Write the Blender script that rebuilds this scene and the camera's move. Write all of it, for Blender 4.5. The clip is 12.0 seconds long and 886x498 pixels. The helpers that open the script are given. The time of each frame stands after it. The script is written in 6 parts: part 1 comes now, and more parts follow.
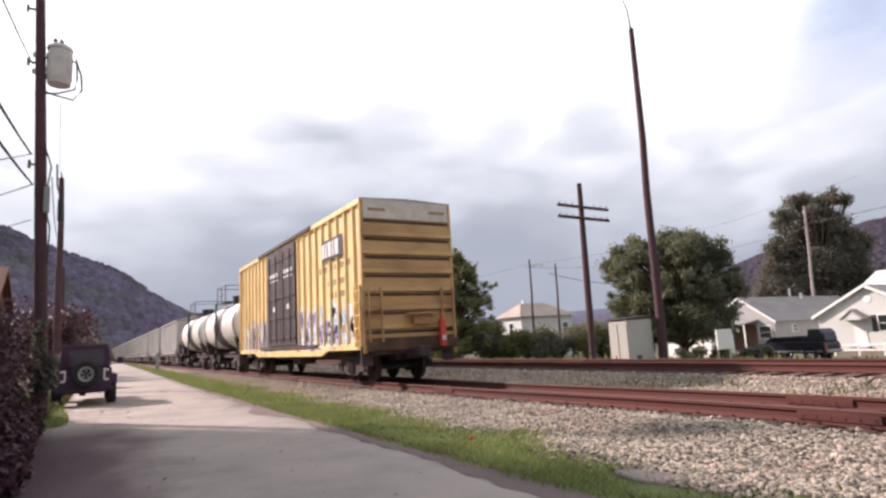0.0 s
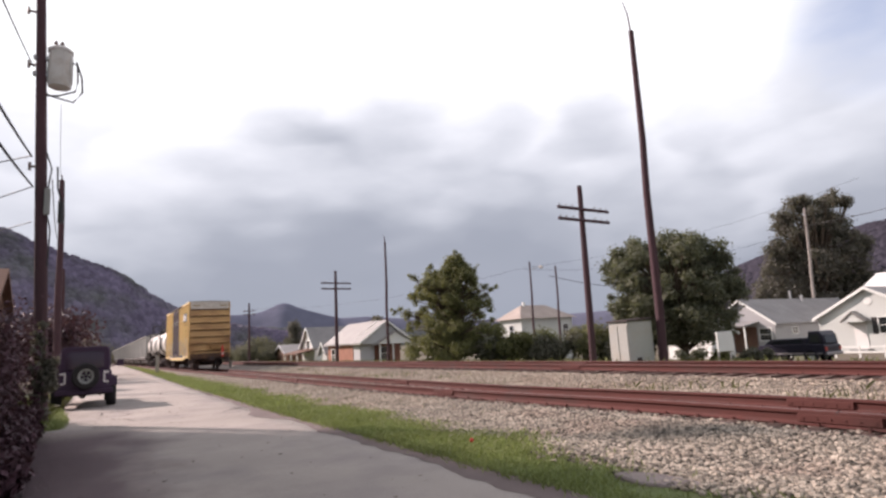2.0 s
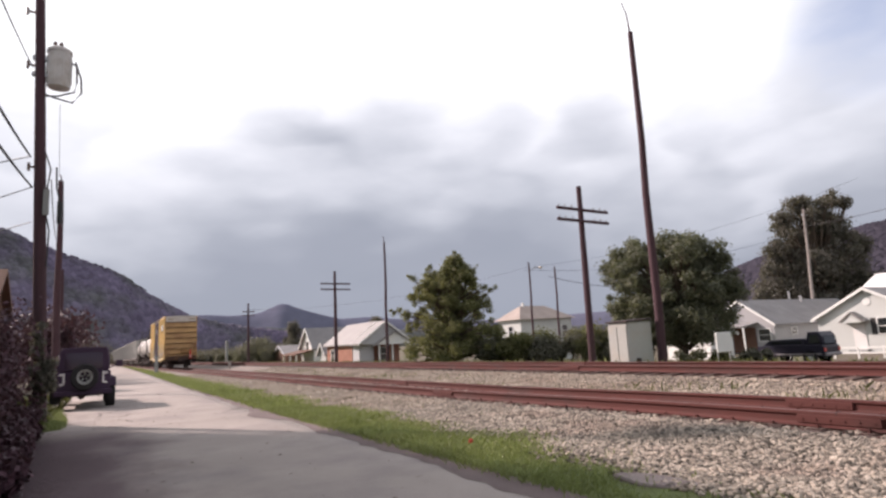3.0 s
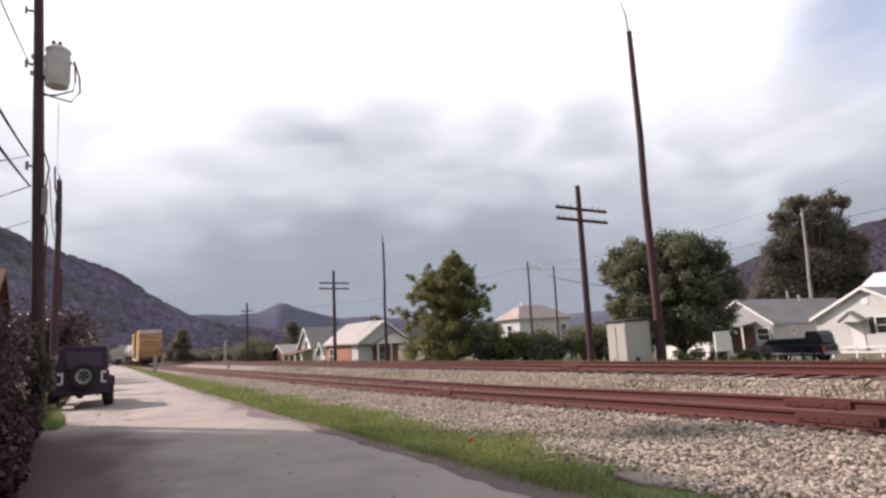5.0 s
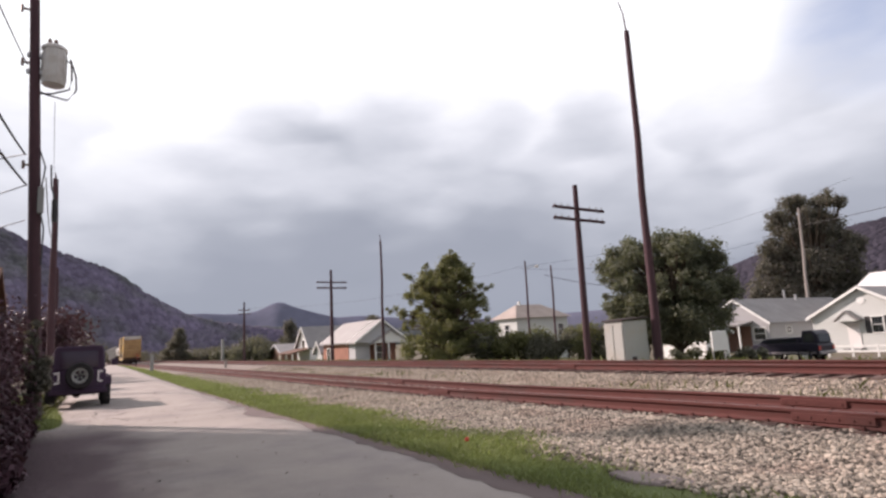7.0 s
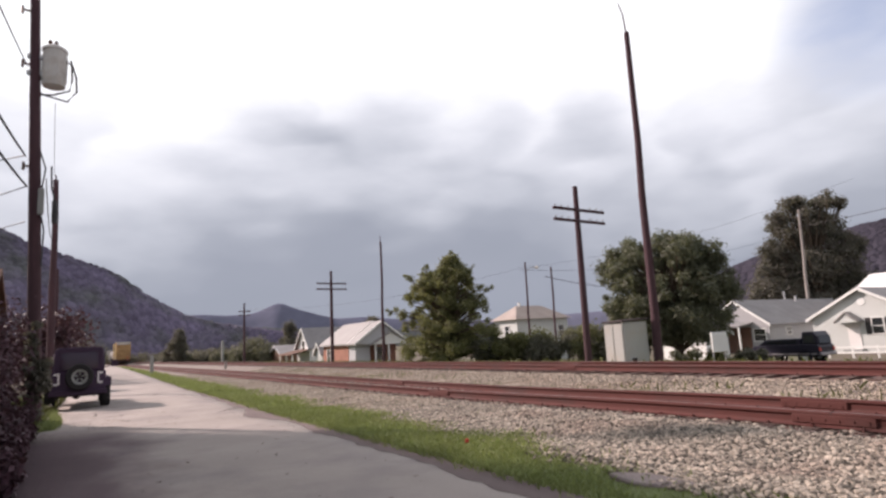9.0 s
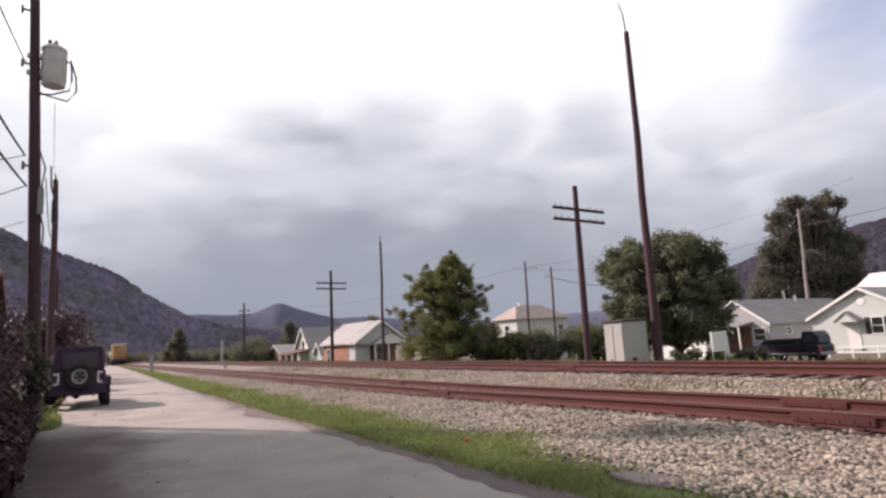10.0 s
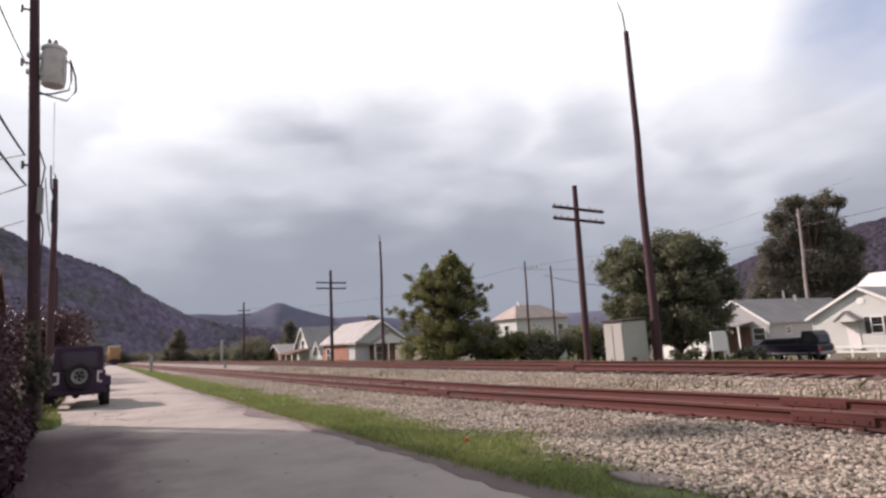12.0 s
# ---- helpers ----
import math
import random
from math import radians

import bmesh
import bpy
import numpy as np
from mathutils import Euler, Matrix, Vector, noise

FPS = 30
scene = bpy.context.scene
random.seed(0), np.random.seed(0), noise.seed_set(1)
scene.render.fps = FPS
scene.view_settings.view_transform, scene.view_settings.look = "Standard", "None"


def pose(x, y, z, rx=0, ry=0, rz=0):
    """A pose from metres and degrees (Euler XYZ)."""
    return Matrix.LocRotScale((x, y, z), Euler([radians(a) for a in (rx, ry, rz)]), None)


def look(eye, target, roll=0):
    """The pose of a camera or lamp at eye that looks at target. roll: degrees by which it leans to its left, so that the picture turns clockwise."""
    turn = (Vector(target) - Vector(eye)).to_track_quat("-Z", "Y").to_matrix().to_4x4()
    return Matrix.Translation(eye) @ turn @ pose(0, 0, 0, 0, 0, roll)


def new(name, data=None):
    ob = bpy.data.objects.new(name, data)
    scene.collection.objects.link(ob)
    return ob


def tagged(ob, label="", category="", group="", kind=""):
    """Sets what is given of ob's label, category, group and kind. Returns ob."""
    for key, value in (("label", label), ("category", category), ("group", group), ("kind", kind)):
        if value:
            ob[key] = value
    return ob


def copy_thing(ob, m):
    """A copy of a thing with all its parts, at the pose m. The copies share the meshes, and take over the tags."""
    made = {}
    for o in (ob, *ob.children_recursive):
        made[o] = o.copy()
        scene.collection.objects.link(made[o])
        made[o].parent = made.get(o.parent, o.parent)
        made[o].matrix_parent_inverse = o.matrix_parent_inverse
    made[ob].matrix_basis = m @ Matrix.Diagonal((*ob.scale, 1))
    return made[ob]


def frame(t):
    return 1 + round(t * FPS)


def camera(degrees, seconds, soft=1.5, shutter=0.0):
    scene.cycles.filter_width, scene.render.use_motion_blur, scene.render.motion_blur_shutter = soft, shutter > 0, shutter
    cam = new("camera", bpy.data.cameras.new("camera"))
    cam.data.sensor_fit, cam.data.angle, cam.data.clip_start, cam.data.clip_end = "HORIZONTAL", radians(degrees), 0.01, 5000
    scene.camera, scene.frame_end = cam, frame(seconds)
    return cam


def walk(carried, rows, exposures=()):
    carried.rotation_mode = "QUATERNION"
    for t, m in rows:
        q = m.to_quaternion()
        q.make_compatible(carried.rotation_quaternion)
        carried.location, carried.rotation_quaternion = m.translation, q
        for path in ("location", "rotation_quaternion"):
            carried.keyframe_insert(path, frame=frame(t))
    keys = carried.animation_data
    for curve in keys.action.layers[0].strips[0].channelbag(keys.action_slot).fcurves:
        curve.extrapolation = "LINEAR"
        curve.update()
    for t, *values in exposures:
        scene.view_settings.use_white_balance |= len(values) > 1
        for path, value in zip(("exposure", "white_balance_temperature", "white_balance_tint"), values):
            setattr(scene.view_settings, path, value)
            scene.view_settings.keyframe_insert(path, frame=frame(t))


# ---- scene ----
# ================= camera =================
# The track and the lane run along +y, the houses lie towards +x, z is up, the lane is z = 0.
EYE = (0.0, 0.0, 1.3)
ROLL = -3.26


def aim(yaw, pitch):
    a, b = radians(yaw), radians(pitch)
    way = Vector((math.sin(a) * math.cos(b), math.cos(a) * math.cos(b), math.sin(b)))
    return look(EYE, Vector(EYE) + way * 10, ROLL)


cam = camera(74.1, 12.0, soft=2.6)
AIMS = [(0.0, 31.173, 8.739), (0.5, 31.204, 9.062), (1.0, 31.382, 8.843), (1.5, 31.07, 8.906), (2.0, 31.168, 8.948),
        (2.5, 31.245, 8.870), (3.0, 31.245, 9.005), (5.0, 31.351, 8.934), (5.5, 31.387, 8.856), (6.0, 31.323, 8.927),
        (6.5, 31.38, 8.927), (7.0, 31.597, 8.850), (9.0, 31.597, 8.970), (9.5, 31.605, 8.998), (10.0, 31.612, 8.927),
        (10.5, 31.639, 8.927), (11.0, 31.619, 8.934), (11.5, 31.689, 8.892), (12.0, 31.633, 8.891)]
walk(cam, [(t, aim(a, b)) for t, a, b in AIMS], exposures=[(0.0, 0.46, 6500, 27), (1.0, 0.33, 6500, 27), (3.0, 0.25, 6500, 27), (5.5, 0.22, 6500, 27), (9.5, 0.16, 6500, 27), (12.0, 0.12, 6500, 27)])

# ================= sky and sun =================
SUN_FROM = Vector((-0.55, 0.83, 0.62)).normalized()
sun_el = math.asin(SUN_FROM.z)
sun_az = math.atan2(SUN_FROM.x, SUN_FROM.y)


BANKS = [(-4, 18, 17, 0.08), (-4, 27, 8, -0.05), (9, 25, 8, -0.02), (24, 19, 15, -0.035), (36, 17, 14, -0.045), (52, 15.5, 14, 0.06), (64, 14, 12, 0.05),
         (44, 20, 9, 0.02), (30, 9, 14, -0.04), (66, 20, 8, -0.04), (15, 7, 12, -0.04), (48, 8, 10, -0.03), (58, 23, 14, -0.05)]


def build_world():
    w = bpy.data.worlds.new("cloudy_sky")
    scene.world = w
    w.use_nodes = True
    nt = w.node_tree
    nt.nodes.clear()
    N = nt.nodes.new
    link = nt.links.new
    out = N("ShaderNodeOutputWorld")
    bg = N("ShaderNodeBackground")
    tc = N("ShaderNodeTexCoord")
    sky = N("ShaderNodeTexSky")
    sky.sky_type, sky.sun_disc = "NISHITA", False
    sky.sun_elevation, sky.sun_rotation = sun_el, sun_az
    sep = N("ShaderNodeSeparateXYZ")
    link(tc.outputs["Generated"], sep.inputs[0])
    mp = N("ShaderNodeMapping")
    mp.inputs["Scale"].default_value = (1.0, 1.0, 2.4)
    mp.inputs["Location"].default_value = (0.35, 0.1, 0.2)
    link(tc.outputs["Generated"], mp.inputs[0])
    big = N("ShaderNodeTexNoise")
    big.inputs["Scale"].default_value, big.inputs["Detail"].default_value, big.inputs["Roughness"].default_value = 2.6, 5.0, 0.48
    big.inputs["Distortion"].default_value = 0.25
    link(mp.outputs[0], big.inputs["Vector"])

    def math_node(op, a, b):
        m = N("ShaderNodeMath")
        m.operation = op
        for i, v in enumerate((a, b)):
            if isinstance(v, (int, float)):
                m.inputs[i].default_value = v
            else:
                link(v, m.inputs[i])
        return m.outputs[0]

    wisp = N("ShaderNodeTexNoise")
    wisp.inputs["Scale"].default_value, wisp.inputs["Detail"].default_value, wisp.inputs["Roughness"].default_value = 7.0, 4.0, 0.5
    link(mp.outputs[0], wisp.inputs["Vector"])
    shift = math_node("ADD", math_node("MULTIPLY", math_node("SUBTRACT", big.outputs["Fac"], 0.5), 0.14), math_node("MULTIPLY", math_node("SUBTRACT", wisp.outputs["Fac"], 0.5), 0.11))
    nrm = N("ShaderNodeVectorMath")
    nrm.operation = "NORMALIZE"
    link(tc.outputs["Generated"], nrm.inputs[0])
    # ragged thick and thin banks in the cloud deck: bearing from +y, elevation, reach (degrees), how much thinner (brighter)
    curl = N("ShaderNodeTexNoise")
    curl.inputs["Scale"].default_value, curl.inputs["Detail"].default_value = 3.2, 2.5
    link(mp.outputs[0], curl.inputs["Vector"])
    away = N("ShaderNodeVectorMath")
    away.operation = "MULTIPLY_ADD"
    link(curl.outputs["Color"], away.inputs[0])
    away.inputs[1].default_value, away.inputs[2].default_value = (0.13, 0.13, 0.13), (-0.065, -0.065, -0.065)
    bent = N("ShaderNodeVectorMath")
    link(nrm.outputs[0], bent.inputs[0])
    link(away.outputs[0], bent.inputs[1])
    level = math_node("ADD", sep.outputs["Z"], shift)
    for az, el, reach, amount in BANKS:
        dot = N("ShaderNodeVectorMath")
        dot.operation = "DOT_PRODUCT"
        q, e = radians(az), radians(el)
        dot.inputs[1].default_value = (math.sin(q) * math.cos(e), math.cos(q) * math.cos(e), math.sin(e))
        link(bent.outputs[0], dot.inputs[0])
        fade = N("ShaderNodeMapRange")
        fade.interpolation_type = "SMOOTHSTEP"
        fade.inputs["From Min"].default_value, fade.inputs["From Max"].default_value = math.cos(radians(reach)), 1.0
        fade.inputs["To Max"].default_value = amount
        link(dot.outputs["Value"], fade.inputs["Value"])
        level = math_node("ADD", level, fade.outputs[0])
    ramp = N("ShaderNodeValToRGB")
    els = ramp.color_ramp.elements
    els[0].position, els[0].color = 0.0, (0.29, 0.345, 0.38, 1)
    els[1].position, els[1].color = 0.46, (1.04, 1.14, 1.09, 1)
    for pos, col in ((0.09, (0.305, 0.36, 0.395, 1)), (0.16, (0.355, 0.415, 0.445, 1)), (0.23, (0.48, 0.55, 0.57, 1)), (0.31, (0.66, 0.74, 0.745, 1)), (0.38, (0.84, 0.93, 0.905, 1)),
                     (0.64, (1.0, 1.08, 1.05, 1)), (0.85, (0.5, 0.54, 0.55, 1))):
        e = els.new(pos)
        e.color = col
    link(level, ramp.inputs[0])
    # an opening in the cloud, high over the houses
    hole = N("ShaderNodeVectorMath")
    hole.operation = "DOT_PRODUCT"
    d = Vector((math.sin(radians(70.5)) * math.cos(radians(24.2)), math.cos(radians(70.5)) * math.cos(radians(24.2)), math.sin(radians(24.2))))
    hole.inputs[1].default_value = d
    link(nrm.outputs[0], hole.inputs[0])
    near = math_node("ADD", hole.outputs["Value"], math_node("MULTIPLY", shift, 0.12))
    mr = N("ShaderNodeMapRange")
    mr.interpolation_type = "SMOOTHSTEP"
    mr.inputs["From Min"].default_value, mr.inputs["From Max"].default_value = 0.989, 1.005
    mr.inputs["To Max"].default_value = 0.75
    link(near, mr.inputs["Value"])
    skyg = N("ShaderNodeMix")
    skyg.data_type, skyg.blend_type = "RGBA", "MULTIPLY"
    skyg.inputs["Factor"].default_value = 1.0
    link(sky.outputs[0], skyg.inputs["A"])
    skyg.inputs["B"].default_value = (0.15, 0.15, 0.15, 1)
    mix = N("ShaderNodeMix")
    mix.data_type = "RGBA"
    link(mr.outputs[0], mix.inputs["Factor"])
    link(ramp.outputs[0], mix.inputs["A"])
    link(skyg.outputs["Result"], mix.inputs["B"])
    # the cloud is brighter on the sun's side of the sky
    side = N("ShaderNodeVectorMath")
    side.operation = "DOT_PRODUCT"
    side.inputs[1].default_value = Vector((0.35, 0.9, 0.25)).normalized()
    link(nrm.outputs[0], side.inputs[0])
    glow = N("ShaderNodeMapRange")
    glow.interpolation_type = "SMOOTHSTEP"
    glow.inputs["From Min"].default_value, glow.inputs["From Max"].default_value = -0.3, 0.75
    glow.inputs["To Min"].default_value, glow.inputs["To Max"].default_value = 0.68, 1.0
    link(side.outputs["Value"], glow.inputs["Value"])
    link(mix.outputs["Result"], bg.inputs["Color"])
    link(glow.outputs[0], bg.inputs["Strength"])
    link(bg.outputs[0], out.inputs["Surface"])


build_world()
sun = new("sun", bpy.data.lights.new("sun", "SUN"))
sun.data.energy, sun.data.angle, sun.data.color = 5.0, radians(2.2), (1.0, 0.878, 0.75)
sun.matrix_world = look(SUN_FROM * 60, (0, 0, 0))


# ================= materials =================
def mat(name, colour, rough=0.7, metal=0.0, vary=0.25, scale=1.0, fine=18.0, bump=0.15, stain=None, amount=0.4, stretch=(1, 1, 1),
        per_object=0.0, per_island=0.0, spec=0.5, wear_scale=None):
    """A surface with broad and fine variation, optional stains and relief, in metres."""
    m = bpy.data.materials.new(name)
    m.use_nodes = True
    nt = m.node_tree
    N, link = nt.nodes.new, nt.links.new
    b = nt.nodes["Principled BSDF"]
    b.inputs["Roughness"].default_value, b.inputs["Metallic"].default_value = rough, metal
    b.inputs["Specular IOR Level"].default_value = spec
    tc = N("ShaderNodeTexCoord")
    mp = N("ShaderNodeMapping")
    mp.inputs["Scale"].default_value = stretch
    link(tc.outputs["Object"], mp.inputs[0])

    def noise_tex(s, det=4.0):
        n = N("ShaderNodeTexNoise")
        n.inputs["Scale"].default_value, n.inputs["Detail"].default_value = s, det
        link(mp.outputs[0], n.inputs["Vector"])
        return n.outputs["Fac"]

    broad, grain = noise_tex(scale), noise_tex(fine, 3.0)

    def mul(a, v):
        q = N("ShaderNodeMath")
        q.operation = "MULTIPLY_ADD"
        link(a, q.inputs[0])
        q.inputs[1].default_value, q.inputs[2].default_value = v, 1.0 - v / 2
        return q.outputs[0]

    def prod(a, c):
        q = N("ShaderNodeMath")
        q.operation = "MULTIPLY"
        link(a, q.inputs[0])
        link(c, q.inputs[1])
        return q.outputs[0]

    value = prod(mul(broad, vary * 2.4), mul(grain, vary * 1.6))
    if per_object:
        oi = N("ShaderNodeObjectInfo")
        value = prod(value, mul(oi.outputs["Random"], per_object))
    if per_island:
        ge = N("ShaderNodeNewGeometry")
        value = prod(value, mul(ge.outputs["Random Per Island"], per_island))
    col = N("ShaderNodeMix")
    col.data_type, col.blend_type = "RGBA", "MULTIPLY"
    col.inputs["Factor"].default_value = 1.0
    base = (*colour, 1)
    if stain:
        st = N("ShaderNodeMix")
        st.data_type = "RGBA"
        st.inputs["A"].default_value, st.inputs["B"].default_value = base, (*stain, 1)
        mr = N("ShaderNodeMapRange")
        mr.inputs["From Min"].default_value, mr.inputs["From Max"].default_value = 0.48, 0.68
        mr.inputs["To Max"].default_value = amount
        link(noise_tex(wear_scale or scale * 2.3, 6.0), mr.inputs["Value"])
        link(mr.outputs[0], st.inputs["Factor"])
        link(st.outputs["Result"], col.inputs["A"])
    else:
        col.inputs["A"].default_value = base
    link(value, col.inputs["B"])
    link(col.outputs["Result"], b.inputs["Base Color"])
    if bump:
        bp = N("ShaderNodeBump")
        bp.inputs["Strength"].default_value, bp.inputs["Distance"].default_value = bump, 0.02
        link(grain, bp.inputs["Height"])
        link(bp.outputs[0], b.inputs["Normal"])
    return m


def leaf_mat(name, colour, island=0.9, through_light=0.25):
    m = mat(name, colour, rough=0.55, vary=0.4, scale=0.9, fine=6, bump=0, per_island=island, spec=0.3)
    nt = m.node_tree
    b = nt.nodes["Principled BSDF"]
    tr = nt.nodes.new("ShaderNodeBsdfTranslucent")
    tr.inputs["Color"].default_value = (colour[0] * 1.3, colour[1] * 1.35, colour[2] * 0.9, 1)
    mix = nt.nodes.new("ShaderNodeMixShader")
    mix.inputs[0].default_value = through_light
    nt.links.new(b.outputs[0], mix.inputs[1])
    nt.links.new(tr.outputs[0], mix.inputs[2])
    nt.links.new(mix.outputs[0], nt.nodes["Material Output"].inputs[0])
    return m


def glass_mat(name, tint=(0.03, 0.035, 0.04)):
    return mat(name, tint, rough=0.06, vary=0.1, bump=0, spec=0.9)


M = {}
M["asphalt"] = mat("worn_asphalt", (0.335, 0.297, 0.27), 0.9, vary=0.27, scale=0.5, fine=60, bump=0.35, stain=(0.20, 0.175, 0.175), amount=0.65, wear_scale=0.8)


def hedge_shade_edge(m):
    """Shade beside the hedge, put into the asphalt colour with a ragged fading edge."""
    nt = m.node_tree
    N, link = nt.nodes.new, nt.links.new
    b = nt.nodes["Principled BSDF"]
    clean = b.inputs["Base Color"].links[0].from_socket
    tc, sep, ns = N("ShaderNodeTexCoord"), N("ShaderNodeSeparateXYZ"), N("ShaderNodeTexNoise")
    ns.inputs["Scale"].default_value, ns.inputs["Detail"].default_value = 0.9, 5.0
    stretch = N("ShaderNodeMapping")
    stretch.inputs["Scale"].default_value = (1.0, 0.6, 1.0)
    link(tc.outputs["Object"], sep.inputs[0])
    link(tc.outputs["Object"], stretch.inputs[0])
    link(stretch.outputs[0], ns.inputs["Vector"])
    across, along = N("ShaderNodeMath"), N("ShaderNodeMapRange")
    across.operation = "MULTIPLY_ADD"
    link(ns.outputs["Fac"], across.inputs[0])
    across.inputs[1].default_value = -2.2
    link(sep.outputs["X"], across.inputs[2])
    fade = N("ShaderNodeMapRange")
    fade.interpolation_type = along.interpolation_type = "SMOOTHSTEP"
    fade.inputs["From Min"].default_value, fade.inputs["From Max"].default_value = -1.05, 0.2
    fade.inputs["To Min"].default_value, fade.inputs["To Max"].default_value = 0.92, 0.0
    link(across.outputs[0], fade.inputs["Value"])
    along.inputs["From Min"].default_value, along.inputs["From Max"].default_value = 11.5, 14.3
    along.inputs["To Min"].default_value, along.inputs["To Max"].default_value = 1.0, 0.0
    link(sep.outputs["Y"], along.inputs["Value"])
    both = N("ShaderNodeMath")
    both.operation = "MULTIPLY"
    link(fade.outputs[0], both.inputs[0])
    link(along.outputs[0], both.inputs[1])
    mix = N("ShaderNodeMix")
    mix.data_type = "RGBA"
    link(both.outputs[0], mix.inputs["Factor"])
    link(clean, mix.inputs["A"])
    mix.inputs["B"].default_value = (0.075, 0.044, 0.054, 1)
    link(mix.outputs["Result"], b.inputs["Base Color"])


hedge_shade_edge(M["asphalt"])
# dark flakes that carry the shade painted on the lane
M["dirt"] = mat("hedge_shade_flake", (0.10, 0.066, 0.078), 0.95, vary=0.3, scale=1.2, fine=40, bump=0.4)
M["patch"] = mat("dirty_asphalt_edge", (0.145, 0.11, 0.105), 0.9, vary=0.2, scale=1.5, fine=60, bump=0.35)
M["soil"] = mat("ground_soil", (0.13, 0.105, 0.075), 0.95, vary=0.3, scale=0.15, fine=8, bump=0.4, stain=(0.075, 0.10, 0.03), amount=0.9, wear_scale=0.3)
M["gravel"] = mat("ballast_bed", (0.22, 0.185, 0.16), 0.95, vary=0.4, scale=1.2, fine=30, bump=0.8, stain=(0.15, 0.115, 0.095), amount=0.6)
M["stone"] = mat("ballast_stone", (0.285, 0.249, 0.205), 0.9, vary=0.3, scale=0.7, fine=30, bump=0.2, per_island=1.6, stain=(0.23, 0.172, 0.14), amount=0.6, wear_scale=0.9)
M["rust"] = mat("rusty_rail", (0.102, 0.030, 0.025), 0.85, 0.0, vary=0.2, scale=2, fine=30, bump=0.25, stain=(0.07, 0.036, 0.032), amount=0.7, stretch=(1, 0.25, 1))
M["polish"] = mat("polished_rail_head", (0.115, 0.062, 0.055), 0.55, 0.3, vary=0.15, scale=1, fine=40, bump=0.05, stretch=(1, 0.1, 1))
M["rustbed"] = mat("rust_stained_ballast", (0.13, 0.07, 0.058), 0.95, vary=0.4, scale=1.5, fine=18, bump=0.9, stain=(0.22, 0.17, 0.14), amount=0.6)
M["tie"] = mat("creosote_tie", (0.10, 0.065, 0.055), 0.9, vary=0.35, scale=3, fine=25, bump=0.6, stretch=(0.4, 3, 2), per_object=0.5)
M["turf"] = mat("green_turf", (0.115, 0.15, 0.045), 0.95, vary=0.3, scale=1.5, fine=25, bump=0.6, stain=(0.14, 0.11, 0.07), amount=0.4)
M["grass"] = leaf_mat("grass_blade", (0.235, 0.275, 0.118), 0.5)
M["weed"] = leaf_mat("dry_weed", (0.12, 0.13, 0.05), 0.8)
M["pole"] = mat("creosoted_pole", (0.072, 0.036, 0.044), 0.9, vary=0.35, scale=2, fine=25, bump=0.5, stretch=(3, 3, 0.25))
M["polegrey"] = mat("weathered_pole", (0.30, 0.27, 0.25), 0.9, vary=0.3, scale=2, fine=25, bump=0.4, stretch=(3, 3, 0.25))
M["steel"] = mat("galvanised_steel", (0.42, 0.43, 0.44), 0.45, 0.6, vary=0.15, scale=3, fine=30, bump=0.05)
M["trafo"] = mat("grey_transformer_paint", (0.60, 0.59, 0.57), 0.4, vary=0.15, scale=2, fine=25, bump=0.05, stain=(0.40, 0.33, 0.27), amount=0.4)
M["ceramic"] = mat("brown_porcelain", (0.16, 0.11, 0.09), 0.25, vary=0.1, bump=0)
M["wire"] = mat("black_cable", (0.03, 0.03, 0.032), 0.6, vary=0.1, bump=0)
M["yellow"] = mat("yellow_car_paint", (0.84, 0.64, 0.31), 0.5, vary=0.12, scale=0.7, fine=9, bump=0.08, stain=(0.38, 0.22, 0.08), amount=0.45, stretch=(1, 1, 0.35), wear_scale=1.6)
# end paint: side yellow with shade put into the colour, plus grime
M["yellowend"] = mat("shaded_grimy_yellow_end", (0.50, 0.31, 0.13), 0.6, vary=0.2, scale=0.6, fine=9, bump=0.1, stain=(0.22, 0.10, 0.05), amount=0.75, stretch=(0.4, 1, 1), wear_scale=1.1)
M["bandwhite"] = mat("faded_white_band", (0.60, 0.57, 0.52), 0.6, vary=0.15, scale=1, fine=12, bump=0.05, stain=(0.35, 0.28, 0.2), amount=0.4)
M["doorblack"] = mat("faded_black_door", (0.034, 0.022, 0.031), 0.75, vary=0.3, scale=1.2, fine=12, bump=0.1, stain=(0.075, 0.05, 0.055), amount=0.5)
# soot of the end sill, and the shade painted under the end ribs
M["sootshade"] = mat("brown_soot_and_rib_shade", (0.075, 0.042, 0.03), 0.9, vary=0.3, scale=1.5, fine=14, bump=0.2, stain=(0.16, 0.09, 0.045), amount=0.5)
M["under"] = mat("grimy_underframe", (0.045, 0.034, 0.034), 0.85, vary=0.3, scale=2, fine=18, bump=0.3, stain=(0.10, 0.055, 0.04), amount=0.6)
M["galvroof"] = mat("galvanised_roof", (0.38, 0.37, 0.36), 0.5, 0.4, vary=0.2, scale=1, fine=12, bump=0.1)
M["tankwhite"] = mat("white_tank_paint", (0.78, 0.76, 0.72), 0.45, vary=0.12, scale=0.8, fine=10, bump=0.04, stain=(0.5, 0.42, 0.33), amount=0.35)
M["black"] = mat("black_paint", (0.03, 0.028, 0.03), 0.5, vary=0.2, scale=1, fine=12, bump=0.05)
M["hopper"] = mat("grey_hopper_paint", (0.37, 0.37, 0.355), 0.6, vary=0.2, scale=0.8, fine=9, bump=0.06, stain=(0.28, 0.23, 0.19), amount=0.5, stretch=(1, 1, 0.4), per_object=0.25)
